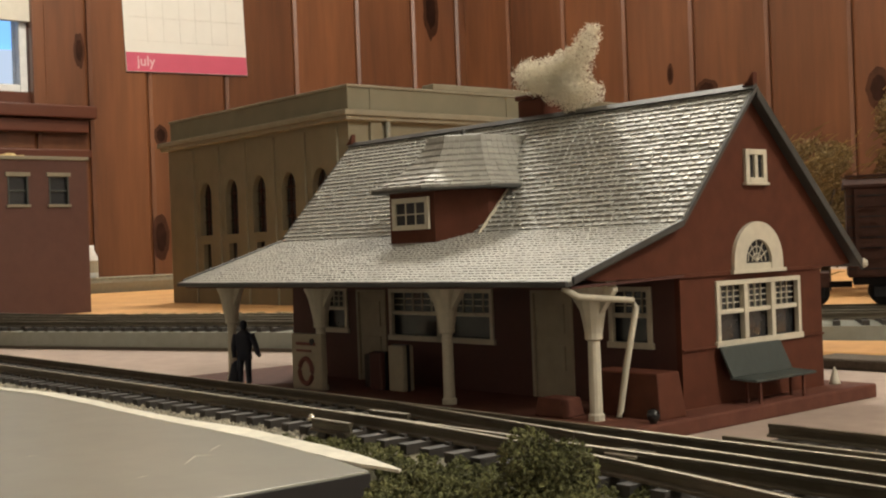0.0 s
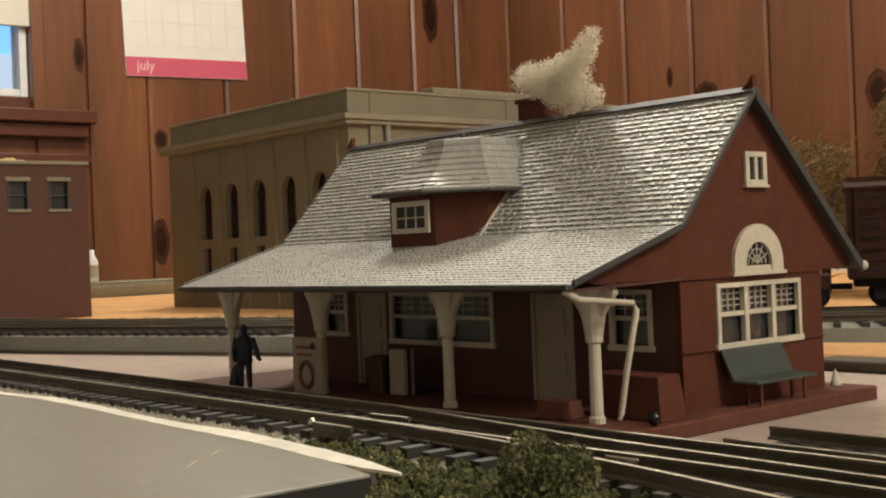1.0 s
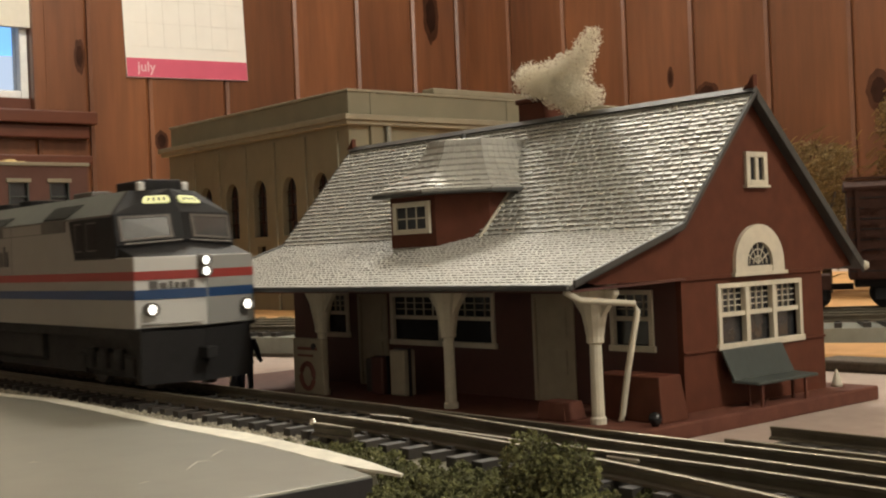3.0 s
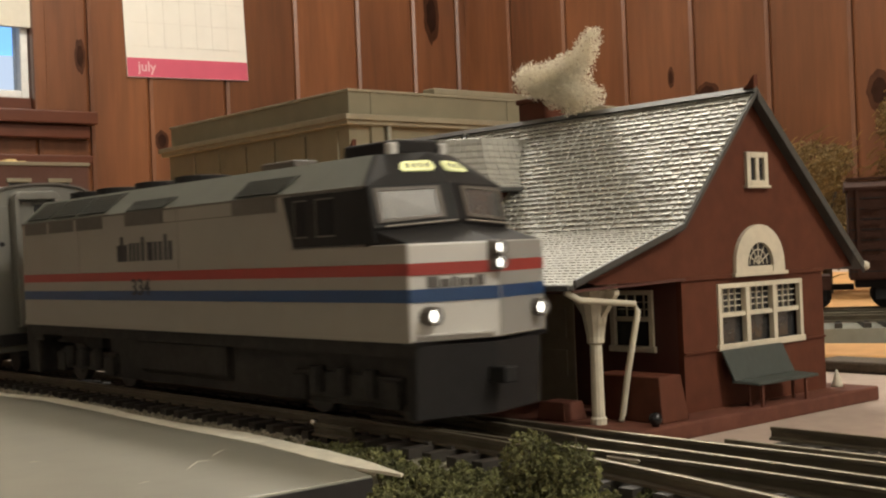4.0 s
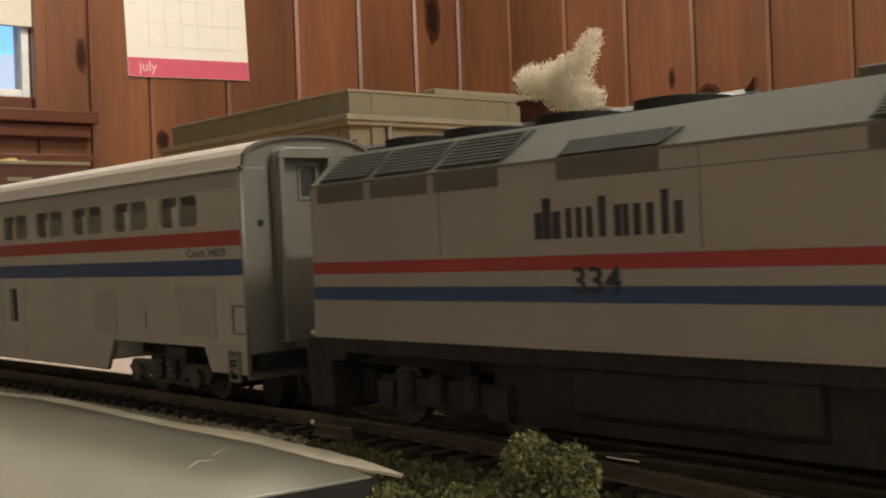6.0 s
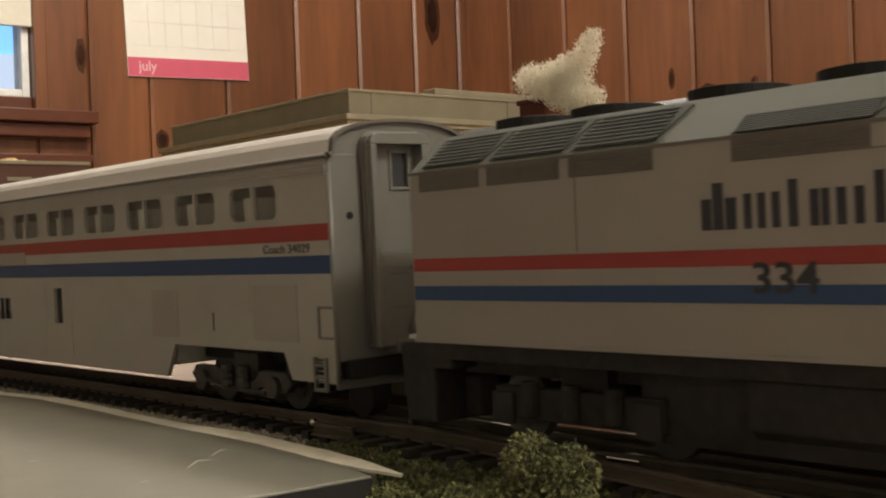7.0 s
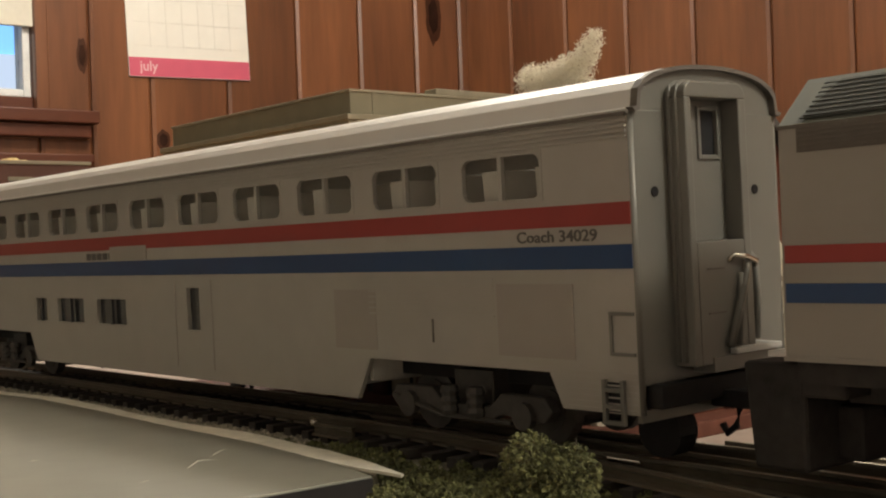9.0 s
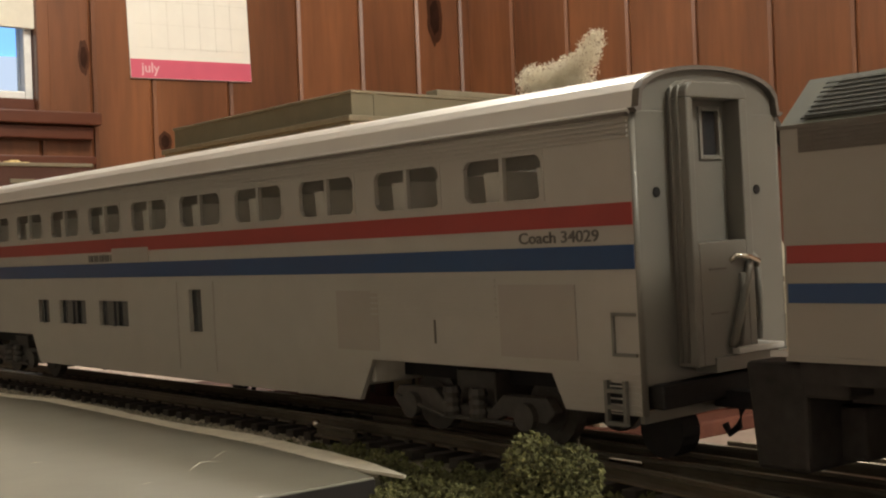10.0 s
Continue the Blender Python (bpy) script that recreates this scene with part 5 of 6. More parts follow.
def coach():
    co = thing("passenger_coach", "two-level silver model passenger coach with red, white and blue stripes", "coach")
    w, L = 17.6, -291.7
    zt, zs, ze = 13.4, 5.7, 51.8
    wins = [(-36.7 - 24.78 * i, -17.7 - 24.78 * i, 40.0, 47.6) for i in range(11)]
    low = [(-181.6, -164.8, 16.9, 23.3), (-207, -189.8, 16.9, 23.3), (-221.8, -214.3, 16.9, 23.3), (-133.5, -127.7, 16.6, 26.2)]
    for s in (-1, 1):
        sh = Shape().panel(L, 0, zt, ze, wins + low, lambda a, z, d, s=s: (a, s * (w - d), z), 1.0)
        part("side_wall", sh, COACH, co, "silver fluted side")
        # deep skirt between the trucks and the low ends
        sk = Shape().prism([(-64.4, zt), (-69.0, zs), (L + 69.0, zs), (L + 64.4, zt)], "y", s * (w - 1), s * w)
        sk.prism([(0, zt), (0, 8.0), (-15.4, 8.0), (-18.0, zt)], "y", s * (w - 1), s * w)
        sk.prism([(L, zt), (L, 8.0), (L + 15.4, 8.0), (L + 18.0, zt)], "y", s * (w - 1), s * w)
        part("skirt", sk, COACH, co)
        side_stripes(co, L + .1, -0.1, s * w, s * .16, (("red_stripe", 35.6, 38.85, RED), ("blue_stripe", 29.2, 32.75, BLUE)))
        fl = Shape()
        for k in range(5):
            fl.box(L + .2, -.2, min(s * w, s * (w + .32)), max(s * w, s * (w + .32)), 48.1 + k * .72, 48.45 + k * .72)
        for k in range(7):
            fl.box(-64, -30, min(s * w, s * (w + .14)), max(s * w, s * (w + .14)), 21.6 + k * 1.0, 21.9 + k * 1.0)
            fl.box(-14, -.2, min(s * w, s * (w + .14)), max(s * w, s * (w + .14)), 8.4 + k * 0.9, 8.65 + k * 0.9)
        part("fluting", fl, COACH, co)
        for a, b, c, d in wins:
            wf = Shape()
            y0, y1 = sorted((s * (w - .9), s * (w + .1)))
            m = (a + b) / 2
            for q in ((a - .1, b + .1, d - .35, d + .1), (a - .1, b + .1, c - .1, c + .35), (a - .1, a + .4, c + .35, d - .35), (b - .4, b + .1, c + .35, d - .35), (m - .4, m + .4, c + .35, d - .35)):
                wf.box(q[0], q[1], y0, y1, q[2], q[3])
            for p, q, u, v in ((a + .4, c + .35, 1, 1), (b - .4, c + .35, -1, 1), (a + .4, d - .35, 1, -1), (b - .4, d - .35, -1, -1)):
                wf.prism([(p, q), (p + u * 1.3, q), (p + u * .5, q + v * .45), (p, q + v * 1.2)], "y", y0, y1)
            win = part("window", wf, COACH, co, "wide upper-deck window with rounded corners")
            pane = part("pane", Shape().box(a + .2, b - .2, *sorted((s * (w - .8), s * (w - .7))), c + .2, d - .2), VEILPANE, win, "clear pane with its reflections as a grey veil")
            pane.visible_shadow = False
        for a, b, c, d in low[:3]:
            part("window", Shape().box((a + b) / 2 - .5, (a + b) / 2 + .5, *sorted((s * (w - .6), s * (w + .1))), c, d).box(a, b, *sorted((s * (w - 1.3), s * (w - 1.1))), c, d), DARKGLASS, co, "dark lower-deck window")
        part("door_window", Shape().box(low[3][0], low[3][1], *sorted((s * (w - 1.3), s * (w - 1.1))), low[3][2], low[3][3]), DARKGLASS, co)
        part("side_door", Shape().box(-139, -138.85, *sorted((s * w, s * (w + .12))), 8, 28).box(-122.15, -122, *sorted((s * w, s * (w + .12))), 8, 28), PANEL, co)
        part("access_panel", Shape().box(-29.2, -12.2, *sorted((s * w, s * (w + .15))), 15.5, 27.0), PANEL, co, "flush service panel")
        part("access_panel", Shape().box(-75, -62, *sorted((s * w, s * (w + .1))), 15.0, 26.0), PANEL, co, "flush service panel")
        part("small_hatch", Shape().box(-46, -45.7, *sorted((s * w, s * (w + .2))), 17, 21), LOUVRE, co)
        part("hatch", Shape().box(-5.0, -4.5, *sorted((s * w, s * (w + .3))), 16.7, 22.8).box(-5.0, -.3, *sorted((s * w, s * (w + .3))), 22.4, 22.9).box(-5.0, -.3, *sorted((s * w, s * (w + .3))), 16.5, 17.0), COACHEND_SHADED, co)
        lad = Shape()
        y0, y1 = sorted((s * (w + .1), s * (w + .8)))
        lad.box(-6.6, -6.0, y0, y1, 6.4, 13).box(-3.0, -2.4, y0, y1, 6.4, 13)
        for k in range(3):
            lad.box(-6.0, -3.0, y0, y1, 6.4 + k * 2.4, 7.0 + k * 2.4)
        part("ladder", lad, COACHEND_SHADED, co, "small pale step ladder")
        part("ladder_recess", Shape().box(-6.0, -3.0, *sorted((s * w, s * (w + .08))), 8.2, 12.6), BLACK, co)
        bars = Shape()
        for k in range(6):
            bars.box(-186 + k * 3.2, -183.6 + k * 3.2, *sorted((s * (w + .0), s * (w + .2))), 33.2, 34.9)
        part("print_bar", bars, GREYPRINT, co, "faded unreadable print")
        part("emblem", Shape().box(-172, -152, *sorted((s * w, s * (w + .24))), 33.0, 36.4), PANEL, co, "faded brown emblem patch")
        writing("lettering", "Coach 34029", 2.5, GREYPRINT, co, mm(-23.9, -w - .12, 33.4, 0, 90) if s < 0 else mm(-5, w + .12, 33.4, 180, 90), "small grey lettering", 0, 1.28)
    # roof: a low arch
    prof = [(-17.6, ze - .4), (-17.9, ze + .3)] + [(-16.9 * math.cos(math.pi * i / 14), ze + .5 + 6.5 * math.sin(math.pi * i / 14) ** 0.62) for i in range(15)] + [(17.9, ze + .3), (17.6, ze - .4)]
    part("roof", Shape().prism(prof, "x", L, 0.3), COACHROOF, co, "smooth pale arched roof", bevel=0.12)
    part("end_arch", Shape().prism([(y * 0.95, z - .5) for y, z in prof[2:-2]], "x", 0.0, 0.5), COACHEND_SHADED, co)
    rim = Shape()
    for (ya, za), (yb, zb) in zip(prof[1:-2], prof[2:-1]):
        rim.hexa([(x, y * k, z + o) for x in (0.2, 1.5) for y, z, k, o in ((ya, za, 1.004, .1), (yb, zb, 1.004, .1), (yb, zb, .968, -.5), (ya, za, .968, -.5))])
    part("roof_rim", rim, LOUVRE, co, "dark overhanging roof rim")
    part("drip_rail", Shape().box(L, 0, -18.1, -17.5, ze - .7, ze - .1).box(L, 0, 17.5, 18.1, ze - .7, ze - .1), LOUVRE, co, "dark line under the roof")
    for sx, x in ((1, 0.0), (-1, L)):
        def out(d0, d1, x=x, sx=sx):
            """Two distances outwards from the end, in order along x."""
            return sorted((x + sx * d0, x + sx * d1))
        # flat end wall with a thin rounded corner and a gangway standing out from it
        part("end_wall", Shape().box(*out(-1, 0.6), -w + .6, w - .6, 12.2, ze + .2), COACHEND_SHADED, co, "silver end wall, darkened for the locomotive's shadow", bevel=0.25)
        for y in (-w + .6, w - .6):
            part("end_corner", Shape().lathe([(.6, 8.0), (.6, ze + .2)], x, y, 12), COACHEND_SHADED, co, smooth=True)
        part("end_apron", Shape().box(*out(-1, -.2), -w + .6, w - .6, 6.8, 8.6), COACHEND_SHADED, co, "grey lower end sheet")
        g0, g1, gt = -9.8, 4.6, 55.9
        plate = Shape()
        for y0, y1, z0, z1 in ((g0, -8.4, 14.4, 53.6), (2.8, g1, 14.4, 53.6), (-8.4, 2.8, 14.4, 32.5)):
            plate.box(*out(.4, 4.3), y0, y1, z0, z1)
        # rounded head of the plate over the door's recess
        head = [(g1, 53.6), (g1, 54.4), (g1 - .5, 55.3), (g1 - 1.6, gt), (g0 + 1.6, gt), (g0 + .5, 55.3), (g0, 54.4), (g0, 53.6)]
        plate.prism(head, "x", *out(.4, 4.3))
        gw = part("gangway_frame", plate, COACHEND_SHADED, co, "raised gangway frame with rounded head", bevel=0.22)
        for d in (1.3, 2.6):
            part("bellows_rib", Shape().tube([(x + sx * d, g0 - .1, 15), (x + sx * d, g0 - .1, 54.2), (x + sx * d, g0 + .5, 55.4), (x + sx * d, g0 + 1.7, gt + .1), (x + sx * d, g1 - 1.6, gt + .1)], 0.32, 6), COACHEND_SHADED, gw, smooth=True)
        for z in (28.4, 21.9):
            part("plate_joint", Shape().box(*out(4.3, 4.42), -6.4, -2.4, z - .12, z + .12), LOUVRE, gw)
        door = part("end_door", Shape().panel(-8.4, 2.8, 32.5, 53.6, [(-2.8, 1.1, 45.4, 52.0)], lambda p, z, d, x=x, sx=sx: (x + sx * (1.2 - d), p, z), .5), COACHEND_SHADED, co, "grey gangway door with a small window", bevel=0.1)
        rim = Shape()
        for y0, y1, z0, z1 in ((-3.5, -2.8, 44.7, 52.7), (1.1, 1.8, 44.7, 52.7), (-2.8, 1.1, 52.0, 52.7), (-2.8, 1.1, 44.7, 45.4)):
            rim.box(*out(1.1, 1.55), y0, y1, z0, z1)
        part("window_rim", rim, COACHEND_SHADED, door, "pale raised window rim", bevel=0.15)
        part("door_glass", Shape().box(*out(0.65, .8), -2.8, 1.1, 45.4, 52.0), DARKGLASS, door)
        for y in (-13.0, 11.0):
            part("lamp_socket", Shape().disc((x + sx * .55, y, 40.1), "x", 0.75, sx * .25, 12), BLACK, co, "dark round marker socket")
        part("grab_handle", Shape().tube([(x + sx * 4.2, -1.4, 29.4), (x + sx * 5.0, -.8, 30.2), (x + sx * 5.2, 2.0, 29.9), (x + sx * 5.2, 4.3, 29.2), (x + sx * 4.4, 4.9, 28.4)], 0.42, 8), SHINY, co, "bright curved grab handle", smooth=True)
        for path in ([(4.4, 3.0, 29.0), (5.0, 2.3, 28.2), (4.9, 0.2, 22.5), (4.8, -2.3, 16.7)], [(4.4, 1.2, 27.5), (4.7, 1.0, 24), (4.7, -.4, 16.8)], [(.6, 7.6, 31.0), (2.4, 7.7, 29.2), (2.8, 7.5, 24), (2.4, 7.4, 17.0)]):
            part("hose", Shape().tube([(x + sx * d, y, z) for d, y, z in path], 0.62, 8), COACHEND_SHADED, co, "pale jumper hose", smooth=True)
        part("end_step", Shape().box(*out(.6, 5.6), -1.8, 9.4, 15.6, 16.5), WHITE, co, "white end step", bevel=0.15)
        part("step_skirt", Shape().box(*out(.6, 4.6), -6, 9.4, 13.2, 15.5), COACHEND_SHADED, co, bevel=0.15)
        part("end_beam", Shape().box(*out(-6, 2.4), -15.6, 13, 8.8, 12.4), BLACK, co, bevel=0.3)
        part("draft_gear", Shape().disc((x - sx * 3.6, -9.5, 4.5), "y", 4.1, 4, 20), BLACK, co, "dark rounded gear under the end beam")
        part("coupler", Shape().box(*out(0, 14), -1.5, 1.5, 7.4, 10), BLACK, co, bevel=0.3)
        part("brake_hose", Shape().tube([(x + sx * 2, 1, 9.5), (x + sx * 3.4, 1, 7), (x + sx * 3.0, .6, 4.4), (x + sx * 1.4, .4, 3.2), (x + sx * .6, .4, 4.6)], 0.6, 7), BLACK, co)
    # decks and seats inside
    part("deck", Shape().box(L + 7, -7, -16, 16, 33.6, 35.0), INSIDE, co)
    part("lower_deck", Shape().box(L + 70, -70, -16, 16, 8, 9), INSIDE, co)
    part("bulkhead", Shape().box(L + 66, L + 67, -16, 16, 9, 33), INSIDE, co)
    part("bulkhead", Shape().box(-67, -66, -16, 16, 9, 33), INSIDE, co)
    part("bulkhead", Shape().box(-14.5, -14, -16, 16, 35, 51), INSIDE, co)
    first = None
    for i in range(11):
        for s in (-1, 1):
            for dx in (0, 12.4):
                m = mm(-30 - 24.78 * i + dx, s * 10.8, 35)
                if first is None:
                    first = part("seat", Shape().box(-3.4, 2.6, -5.5, 5.5, 3.6, 4.8).hexa([(-2.4, -5.5, 3.6), (2.0, -5.5, 3.6), (2.0, 5.5, 3.6), (-2.4, 5.5, 3.6), (-2.8, -5.5, 10.2), (1.4, -5.5, 10.2), (1.4, 5.5, 10.2), (-2.8, 5.5, 10.2)]).box(-2, 1, -4, 4, 0, 3.6), SEATPALE, co, "pale coach seat")
                    first.matrix_basis = m
                else:
                    same(first, m, co)
    part("underframe", Shape().box(L + 4, -4, -9, 9, 9.6, 13.3), BLACK, co)
    for xt in (-42, L + 42):
        tr = Shape()
        for s in (-1, 1):
            y0, y1 = sorted((s * 12.4, s * 14.4))
            tr.prism([(xt - 21, 6.4), (xt - 19, 8.6), (xt - 9, 8.6), (xt - 6, 6.2), (xt + 6, 6.2), (xt + 9, 8.6), (xt + 19, 8.6), (xt + 21, 6.4), (xt + 19, 4.4), (xt + 9, 5.0), (xt + 5, 3.4), (xt - 5, 3.4), (xt - 9, 5.0), (xt - 19, 4.4)], "y", y0, y1)
        tr.box(xt - 5, xt + 5, -12.4, 12.4, 5, 12)
        t = part("truck", tr, TRUCK, co, "grimy truck frame", bevel=0.25)
        for dx in (-14.9, 14.9):
            for s in (-1, 1):
                part("axle_box", Shape().disc((xt + dx, s * 14.3, 5.4), "y", 2.3, s * 1.3, 14), TRUCK, t)
            wheelset(co, xt + dx)
        for dx in (-3.4, 3.4):
            for s in (-1, 1):
                part("spring", Shape().lathe([(1.4, 4.4), (1.7, 5.2), (1.4, 6.0), (1.7, 6.8), (1.4, 7.6), (1.7, 8.4), (1.4, 9.4)], xt + dx, s * 15, 9), TRUCK, t)
        part("brake_rod", Shape().tube([(xt - 19, -15, 6.8), (xt - 6, -15.2, 4.2), (xt + 12, -15, 4.0)], 0.4, 6), TRUCK, t)
    return co


# ---- buildings and things behind ----
def stone_hall():
    x0, x1, y0, y1, zt = -935, -676, 485, 780, 144
    hall = thing("stone_hall", "large tan stone model hall with tall arched windows", "building")
    xs = [-875 + 40.7 * i for i in range(5)]
    holes = [(x - 9.5, x + 9.5, 49, 93) for x in xs] + [(x - 6, x + 6, 8, 42) for x in xs]
    part("front_wall", Shape().panel(x0, x1, -6.5, 126, holes, lambda s, z, d: (s, y0 + d, z), 6), STONE, hall)
    for x in xs:
        sp = Shape().prism([(x + 9.5, 93)] + arch(x, 79, 9.45, 12, 1.35) + [(x - 9.5, 93)], "y", y0 + .3, y0 + 6)
        part("arch_wall", sp, STONE, hall)
        w = part("arched_window", Shape().box(x - 10, x + 10, y0 + 5, y0 + 5.6, 49, 93), DARKGLASS, hall, "tall dark arched window")
        bars = Shape()
        for dx in (-3.4, 3.4):
            bars.box(x + dx - .4, x + dx + .4, y0 + 4.2, y0 + 5, 49, 90)
        for z in (60, 71, 81):
            bars.box(x - 9.5, x + 9.5, y0 + 4.2, y0 + 5, z - .4, z + .4)
        part("window_bars", bars, FREIGHT, w)
        part("lower_window", Shape().box(x - 6, x + 6, y0 + 4, y0 + 4.6, 8, 42), DARKGLASS, hall, "dark lower window")
    part("east_wall", Shape().panel(y0 + 6, y1, -6.5, 126, [(y0 + 60 + 45 * i, y0 + 80 + 45 * i, 49, 90) for i in range(5)], lambda s, z, d: (x1 - d, s, z), 6), STONE, hall)
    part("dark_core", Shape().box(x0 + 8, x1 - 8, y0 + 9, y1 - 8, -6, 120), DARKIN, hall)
    part("back_walls", Shape().box(x0, x0 + 6, y0 + 6, y1, -6.5, 126).box(x0 + 6, x1 - 6, y1 - 6, y1, -6.5, 126), STONE, hall)
    part("cornice", Shape().box(x0 - 5, x1 + 5, y0 - 5, y1 + 4, 121, 124).box(x0 - 7, x1 + 7, y0 - 7, y1 + 5, 124, 128), STONELIGHT, hall, "pale projecting cornice", bevel=0.5)
    part("parapet", Shape().box(x0 + 2, x1 - 1, y0 + 1, y1 - 2, 128, zt), STONE, hall, bevel=0.6)
    part("parapet_cap", Shape().box(x0 + 1, x1, y0, y1 - 1, zt, zt + 2), STONELIGHT, hall, bevel=0.5)
    part("parapet_block", Shape().box(x1 - 14, x1 - 1, 562, 664, zt + 2, zt + 6.5), STONELIGHT, hall, "raised parapet block", bevel=0.6)
    for y in (y0 + 22, y0 + 150):
        part("pilaster", Shape().box(x1 - .4, x1 + 2.6, y - 5, y + 5, -6, 121), STONE, hall, bevel=0.5)
        part("parapet_joint", Shape().box(x1 - 1.4, x1 - .4, y - 2.5, y + 2.5, 129, zt), STONE, hall)
    for x in [xs[0] - 20] + [(a + b) / 2 for a, b in zip(xs, xs[1:])] + [xs[-1] + 20]:
        part("pilaster", Shape().box(x - 4, x + 4, y0 - 1.6, y0 + .2, -6, 118), STONE, hall, bevel=0.4)
    part("downpipe", Shape().tube([(x1 + 2.4, y0 + 32, 122), (x1 + 2.4, y0 + 32, 100), (x1 + 2.4, y0 + 32, -6)], 2.0, 8), FASCIA, hall)


def warehouse():
    x1, y1, zt = -860, 379, 106
    wh = thing("warehouse", "plain red-brown model warehouse with small upper windows", "building")
    wins = [(y - 7.5, y + 7.5, 74, 94) for y in (357.5, 327.5, 297.5)]
    part("front_wall", Shape().panel(272, y1, -8, zt, wins, lambda s, z, d: (x1 - d, s, z), 4), WAREHOUSE, wh)
    part("side_wall", Shape().box(-1060, x1 - 4, y1 - 4, y1, -8, zt), WAREHOUSE, wh)
    part("side_wall", Shape().box(-1060, x1 - 4, 272, 276, -8, zt), WAREHOUSE, wh)
    part("back_wall", Shape().box(-1064, -1060, 272, y1, -8, zt), WAREHOUSE, wh)
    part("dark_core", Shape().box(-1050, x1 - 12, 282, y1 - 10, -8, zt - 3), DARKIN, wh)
    part("roof", Shape().box(-1060, x1 - 4, 276, y1 - 4, zt - 4, zt - 2), ROOFTRIM, wh)
    part("coping", Shape().box(-1066, x1 + 1.5, 270.5, y1 + 1.5, zt, zt + 2.6), STONELIGHT, wh, "pale coping", bevel=0.4)
    for a, b, c, d in wins:
        w = part("window", Shape().box(x1 - 3.6, x1 - 3.2, a, b, c, d), DARKGLASS, wh, "small dark window")
        part("window_frame", Shape().box(x1 - 3, x1 + .4, a, a + 1.2, c, d).box(x1 - 3, x1 + .4, b - 1.2, b, c, d).box(x1 - 3, x1 - .8, a, b, (c + d) / 2 - .6, (c + d) / 2 + .6), GREENPAINT, w)
        part("lintel", Shape().box(x1 - 2, x1 + 1.2, a - 1.5, b + 1.5, d, d + 3).box(x1 - 2, x1 + 1.6, a - 1.2, b + 1.2, c - 2.2, c), STONELIGHT, w, bevel=0.3)
    rub = Shape()
    rnd = random.Random(6)
    for i in range(26):
        x, y, r = rnd.uniform(x1 - 60, x1 - 6), rnd.uniform(285, 338), rnd.uniform(4, 9)
        rub.lathe([(r * .8, zt + 2), (r, zt + 3.5), (r * .5, zt + 2 + r * .6)], x, y, 7)
    tagged(part("roof_heap", rub, material("yellow_foam", (0.62, 0.46, 0.20), 0.9, size=400, bump=0.5)), "yellowish foam scraps on the warehouse roof", "foam scraps", kind="stuff")


def boxcar():
    car = thing("boxcar", "dark red-brown model freight car on the raised track", "freight car", mm(-270, 434, 4.3, 33))
    part("body", Shape().box(0, 150, -16, 16, 11, 46), FREIGHT, car, bevel=0.4)
    part("roof", Shape().prism([(-16.6, 45.5), (-16.6, 46.6), (0, 49.6), (16.6, 46.6), (16.6, 45.5)], "x", -1, 151), FREIGHT, car, "brown peaked roof")
    part("roof_walk", Shape().box(0, 150, -3, 3, 50, 50.8), FREIGHT, car, "brown roof walk")
    for i in range(11):
        part("side_rib", Shape().box(3 + i * 14.2, 4.4 + i * 14.2, -16.8, -16, 12, 45), FREIGHT, car)
    for i in range(8):
        part("side_board_joint", Shape().box(0.5, 149, -16.25, -16, 14 + i * 4, 14.5 + i * 4), BLACK, car)
    part("side_door", Shape().box(56, 86, -17.4, -16.2, 11.5, 44), FREIGHT, car, bevel=0.3)
    lad = Shape()
    for k in range(6):
        lad.box(6, 13, -17.4, -16.9, 13 + k * 5, 13.6 + k * 5)
    part("ladder", lad, FREIGHT, car)
    part("underframe", Shape().box(2, 148, -12, 12, 8, 11), BLACK, car)
    for xt in (22, 128):
        part("truck", Shape().box(xt - 13, xt + 13, -13, -10.5, 3.2, 7.6).box(xt - 13, xt + 13, 10.5, 13, 3.2, 7.6).box(xt - 4, xt + 4, -12, 12, 4, 8), BLACK, car, bevel=0.3)
        for dx in (-9.5, 9.5):
            part("wheel", Shape().disc((xt + dx, -9, 5.0), "y", 5.0, 2.4, 16).disc((xt + dx, 6.6, 5.0), "y", 5.0, 2.4, 16).disc((xt + dx, -9, 5.0), "y", 1.2, 18, 8), BLACK, car)


def flat_car():
    """A low dark car coupled before the boxcar, on the same track."""
    car = thing("flat_car", "low dark model flat car coupled to the freight car", "freight car", mm(-270, 434, 4.3, 33))
    part("deck", Shape().box(-66, -7, -15, 15, 10.5, 13.0), FREIGHT, car, "dark plank deck", bevel=0.3)
    for y in (-15.6, 14.4):
        part("side_sill", Shape().box(-66, -7, y, y + 1.2, 7.5, 12), FREIGHT, car)
    part("coupler", Shape().box(-8, 1.5, -1.5, 1.5, 6.8, 9.2), BLACK, car)
    for xt in (-52, -21):
        part("truck", Shape().box(xt - 12, xt + 12, -13, -10.5, 3.2, 8).box(xt - 12, xt + 12, 10.5, 13, 3.2, 8).box(xt - 4, xt + 4, -10.5, 10.5, 4, 10.4), BLACK, car, bevel=0.3)
        for dx in (-9, 9):
            part("wheel", Shape().disc((xt + dx, -9, 5.0), "y", 5.0, 2.4, 16).disc((xt + dx, 6.6, 5.0), "y", 5.0, 2.4, 16).disc((xt + dx, -9, 5.0), "y", 1.2, 18, 8), BLACK, car)


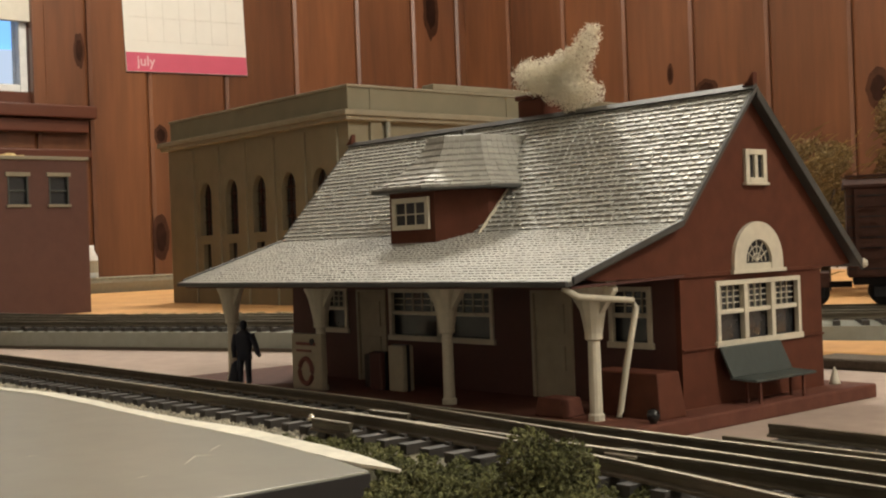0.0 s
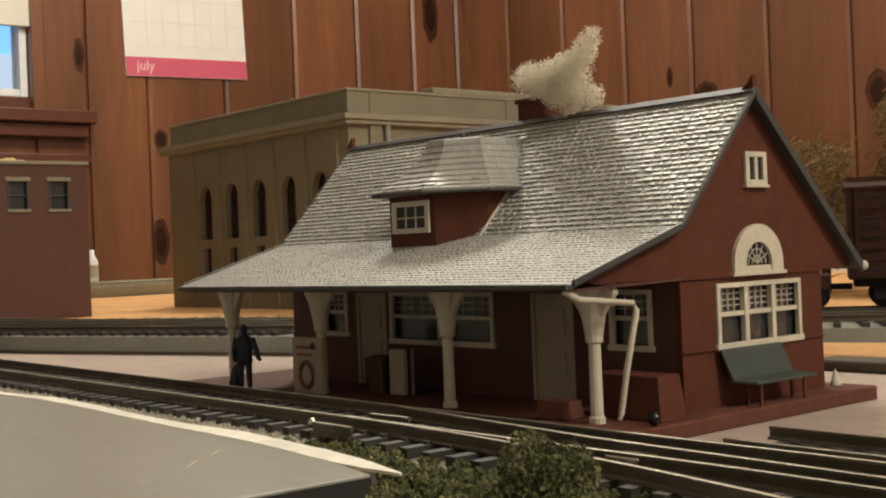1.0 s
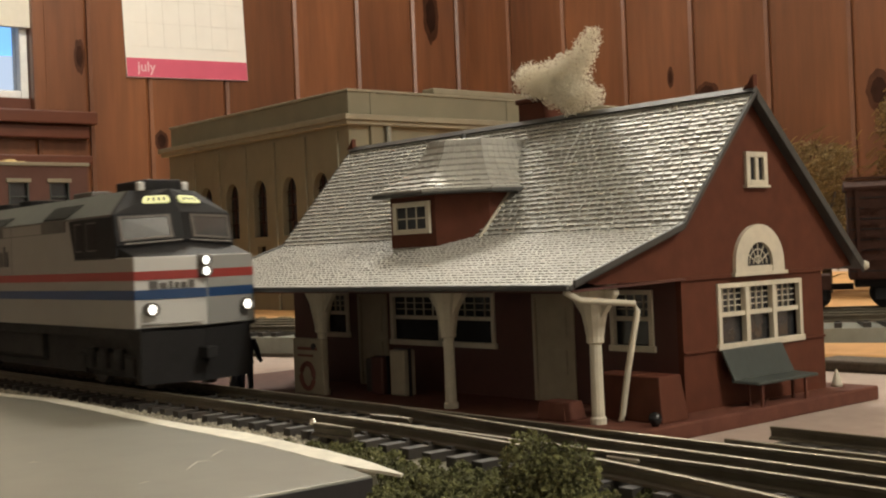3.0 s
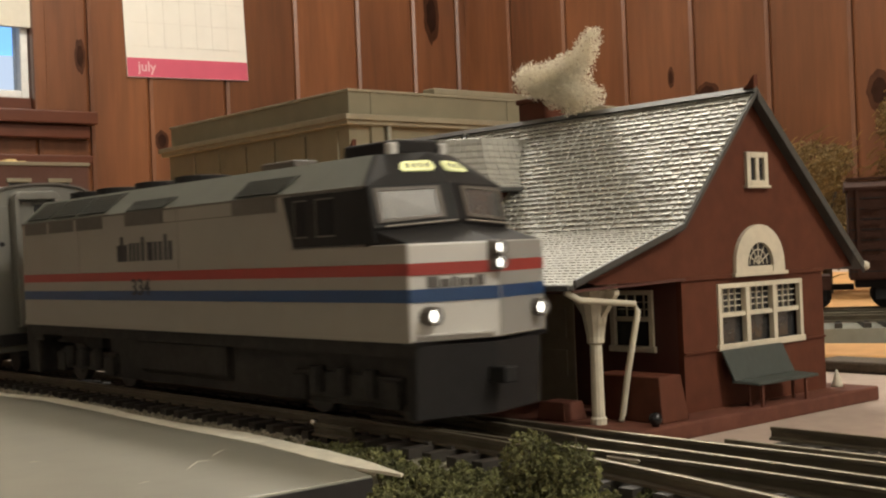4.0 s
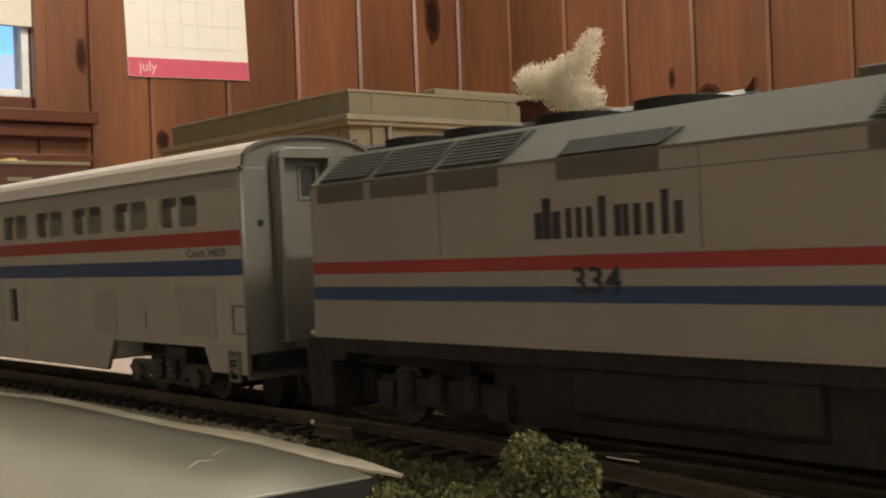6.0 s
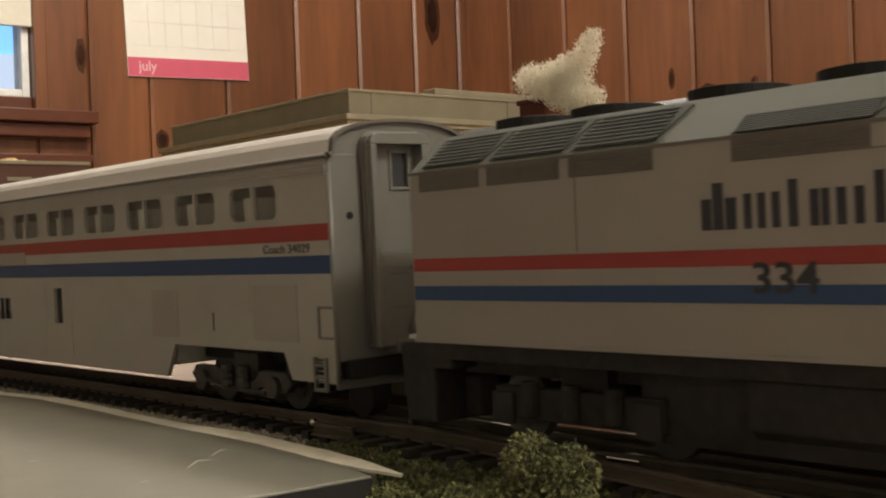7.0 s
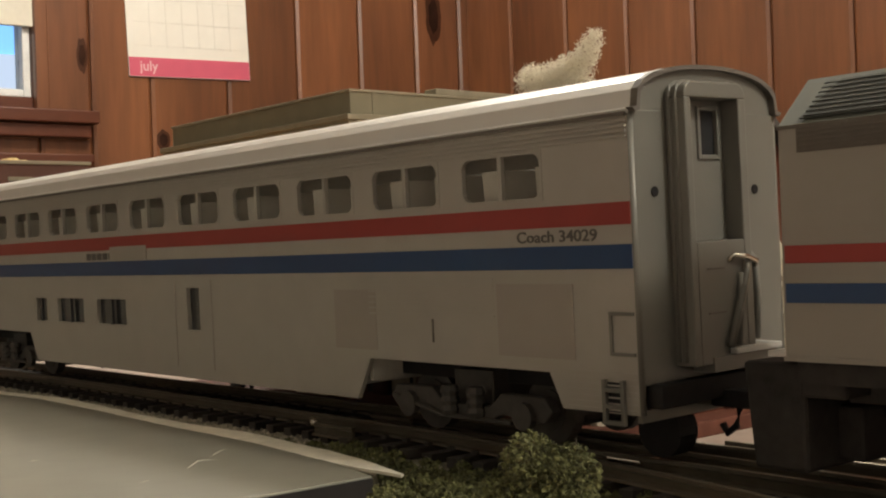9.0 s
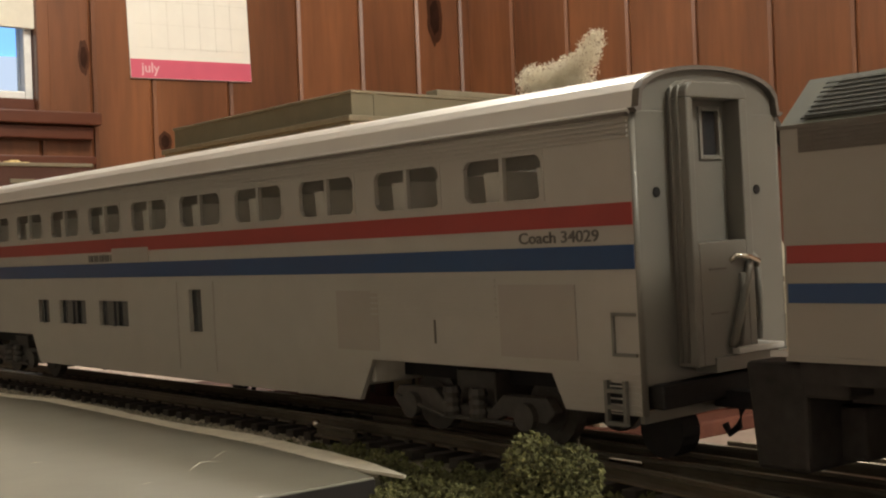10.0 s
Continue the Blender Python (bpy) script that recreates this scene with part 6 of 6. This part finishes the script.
def bushes():
    rnd = random.Random(21)
    b = thing("foam_bush", "olive-green ground foam bush beside the track", "bush")
    tall = [(-108, 105, 1.4, 5.4), (-111, 102, -1.5, 5.2), (-103, 103, -1, 5.4), (-108.5, 103, 6.6, 3.4), (-104, 105, 5.2, 3.6), (-114, 99, -4.5, 5), (-100, 106, -3, 4.4), (-106, 96, -5.5, 5.5)]
    part("foliage", clumps(Shape(), rnd, tall, 90, 0.42), FOLIAGE, b, "dense olive foam clumps", weld=False)
    part("twig", Shape().tube([(-104, 106, -8), (-104.4, 106, 2), (-104, 106.4, 9.6)], [0.5, 0.3, 0.08], 6).tube([(-104, 106, -4), (-109, 103, 2)], [0.3, 0.1], 5), CORK, b)
    part("core", Shape().lathe([(2, -8), (5, -5), (5.5, -1), (3, 3)], -104, 105, 10), FOLIAGE, b)
    lo = thing("low_foam_bush", "low olive foam clumps along the grey board's edge", "bush")
    lob = []
    for i in range(26):
        s = i / 25
        lob.append((-144 + 34 * s + rnd.uniform(-2.5, 2.5), 106 - 3 * s + rnd.uniform(-4, 5), -5.2 + 1.6 * s + rnd.uniform(-1.2, 1.8), rnd.uniform(2.2, 3.6)))
    for i in range(12):
        lob.append((-136 + rnd.uniform(-5, 28), 98 + rnd.uniform(-5, 6), -6.5, rnd.uniform(2.4, 4.0)))
    part("foliage", clumps(Shape(), rnd, lob, 90, 0.42), FOLIAGE, lo, weld=False)
    part("twig", Shape().tube([(-138, 105, -7), (-132, 100, -2.5)], 0.2, 5).tube([(-126, 99, -7), (-119, 99, -3)], 0.2, 5), CREAM, lo)
    we = thing("trackside_weeds", "thin olive turf tufts on the ballast beside the ties", "weeds", kind="stuff")
    lob = []
    for i in range(46):
        lob.append((-206 + rnd.uniform(0, 90), 131.5 + rnd.uniform(-5, 4.5), -4.4, rnd.uniform(0.7, 1.9)))
    for i in range(110):
        t = rnd.random()
        lob.append((-200 + 62 * t, 128 - 5 * t + rnd.uniform(-3.2, 4), -4.8, rnd.uniform(0.8, 1.7)))
    part("foliage", clumps(Shape(), rnd, lob, 60, 0.5), FOLIAGE, we, weld=False)
    # dry trees behind the freight car
    dt = thing("dry_tree", "tall dry brown-green model tree behind the freight car", "tree")
    lob = []
    for i in range(46):
        t = rnd.random()
        lob.append((-535 + 190 * t + rnd.gauss(0, 22), 720 + rnd.gauss(0, 24), 20 + 100 * rnd.random() * (0.45 + 0.55 * t), rnd.uniform(9, 19)))
    crown = clumps(Shape(), rnd, lob, 8.0, 1.1)
    for x, y, z, r in lob:
        for i in range(int(r * 3)):
            p = Vector((x + rnd.gauss(0, r * .7), y + rnd.gauss(0, r * .6), z + rnd.gauss(0, r * .6)))
            d = Vector((rnd.uniform(4, 13), rnd.uniform(-3, 3), rnd.uniform(1, 7)))
            crown.tube([tuple(p), tuple(p + d * .6 + Vector((0, 0, .8))), tuple(p + d)], [0.55, 0.4, 0.15], 3)
    part("crown", crown, FOLIAGE_OLD, dt, weld=False)
    tk = Shape()
    for x in (-515, -465, -415, -365):
        tk.tube([(x, 720, -8), (x + 3, 718, 30), (x + 8, 722, 62)], [4, 2.4, 0.8], 8)
        tk.tube([(x + 3, 719, 26), (x - 12, 714, 50)], [1.6, 0.5], 6)
    part("trunk", tk, CORK, dt)
    bt = thing("white_bottle", "small white labelled bottle behind the warehouse", "bottle")
    part("body", Shape().lathe([(7, 12.0), (8, 14), (8, 36), (5, 42), (4, 45), (4, 50)], -1360, 601, 14), WHITE_FRAME, bt, smooth=True)
    part("label_band", Shape().lathe([(8.2, 18), (8.2, 32)], -1360, 601, 14), SIGNCREAM, bt)


# the locomotive's slack against the coach, its sideways play, rise, roll and turn on the track
PLAY = [(0.0, -10.5, 152.4, 0.0, 0.0, -2.2), (2.0, -10.5, 152.4, 0.0, 0.0, -2.2), (2.5, -10.0, 152.5, 0.1, 0.0, -1.9), (3.8, -3.4, 152.8, 0.0, 0.1, -0.1), (4.5, -1.3, 152.3, 0.3, 0.6, 0.4), (5.5, 0.9, 149.4, 0.8, 0.4, -0.6),
        (7.5, 2.0, 147.6, 1.0, 0.2, -0.3), (9.0, 2.6, 147.0, 1.2, 0.0, 0.0), (10.0, 2.6, 147.0, 1.2, 0.0, 0.0)]


def motions(loco, car):
    col = [[r[i] for r in PLAY] for i in range(6)]
    rows = []
    for t, d in RUN:
        slack, y, z, roll, yaw = (float(np.interp(t, col[0], c)) for c in col[1:])
        rows.append((t, mm(NOSE + d + slack, y, z, yaw, roll)))
    walk(loco, rows)
    walk(car, [(t, mm(NOSE - 208.0 + d, YT + .1, 0.4, 0.14, 1.2, 0.15)) for t, d in RUN])
    steps = [i * 0.05 for i in range(201)]
    ts, ds = [r[0] for r in RUN], [r[1] for r in RUN]
    for w, x, r in WHEELS:
        walk(w, [(t, mm(x, 0, r, 0, 0, math.degrees(float(np.interp(t, ts, ds)) / r))) for t in steps])


room()
ground()
tracks()
station()
station_things()
smoke()
stone_hall()
warehouse()
boxcar()
flat_car()
bushes()
LOCO = locomotive()
COACH_CAR = coach()
motions(LOCO, COACH_CAR)
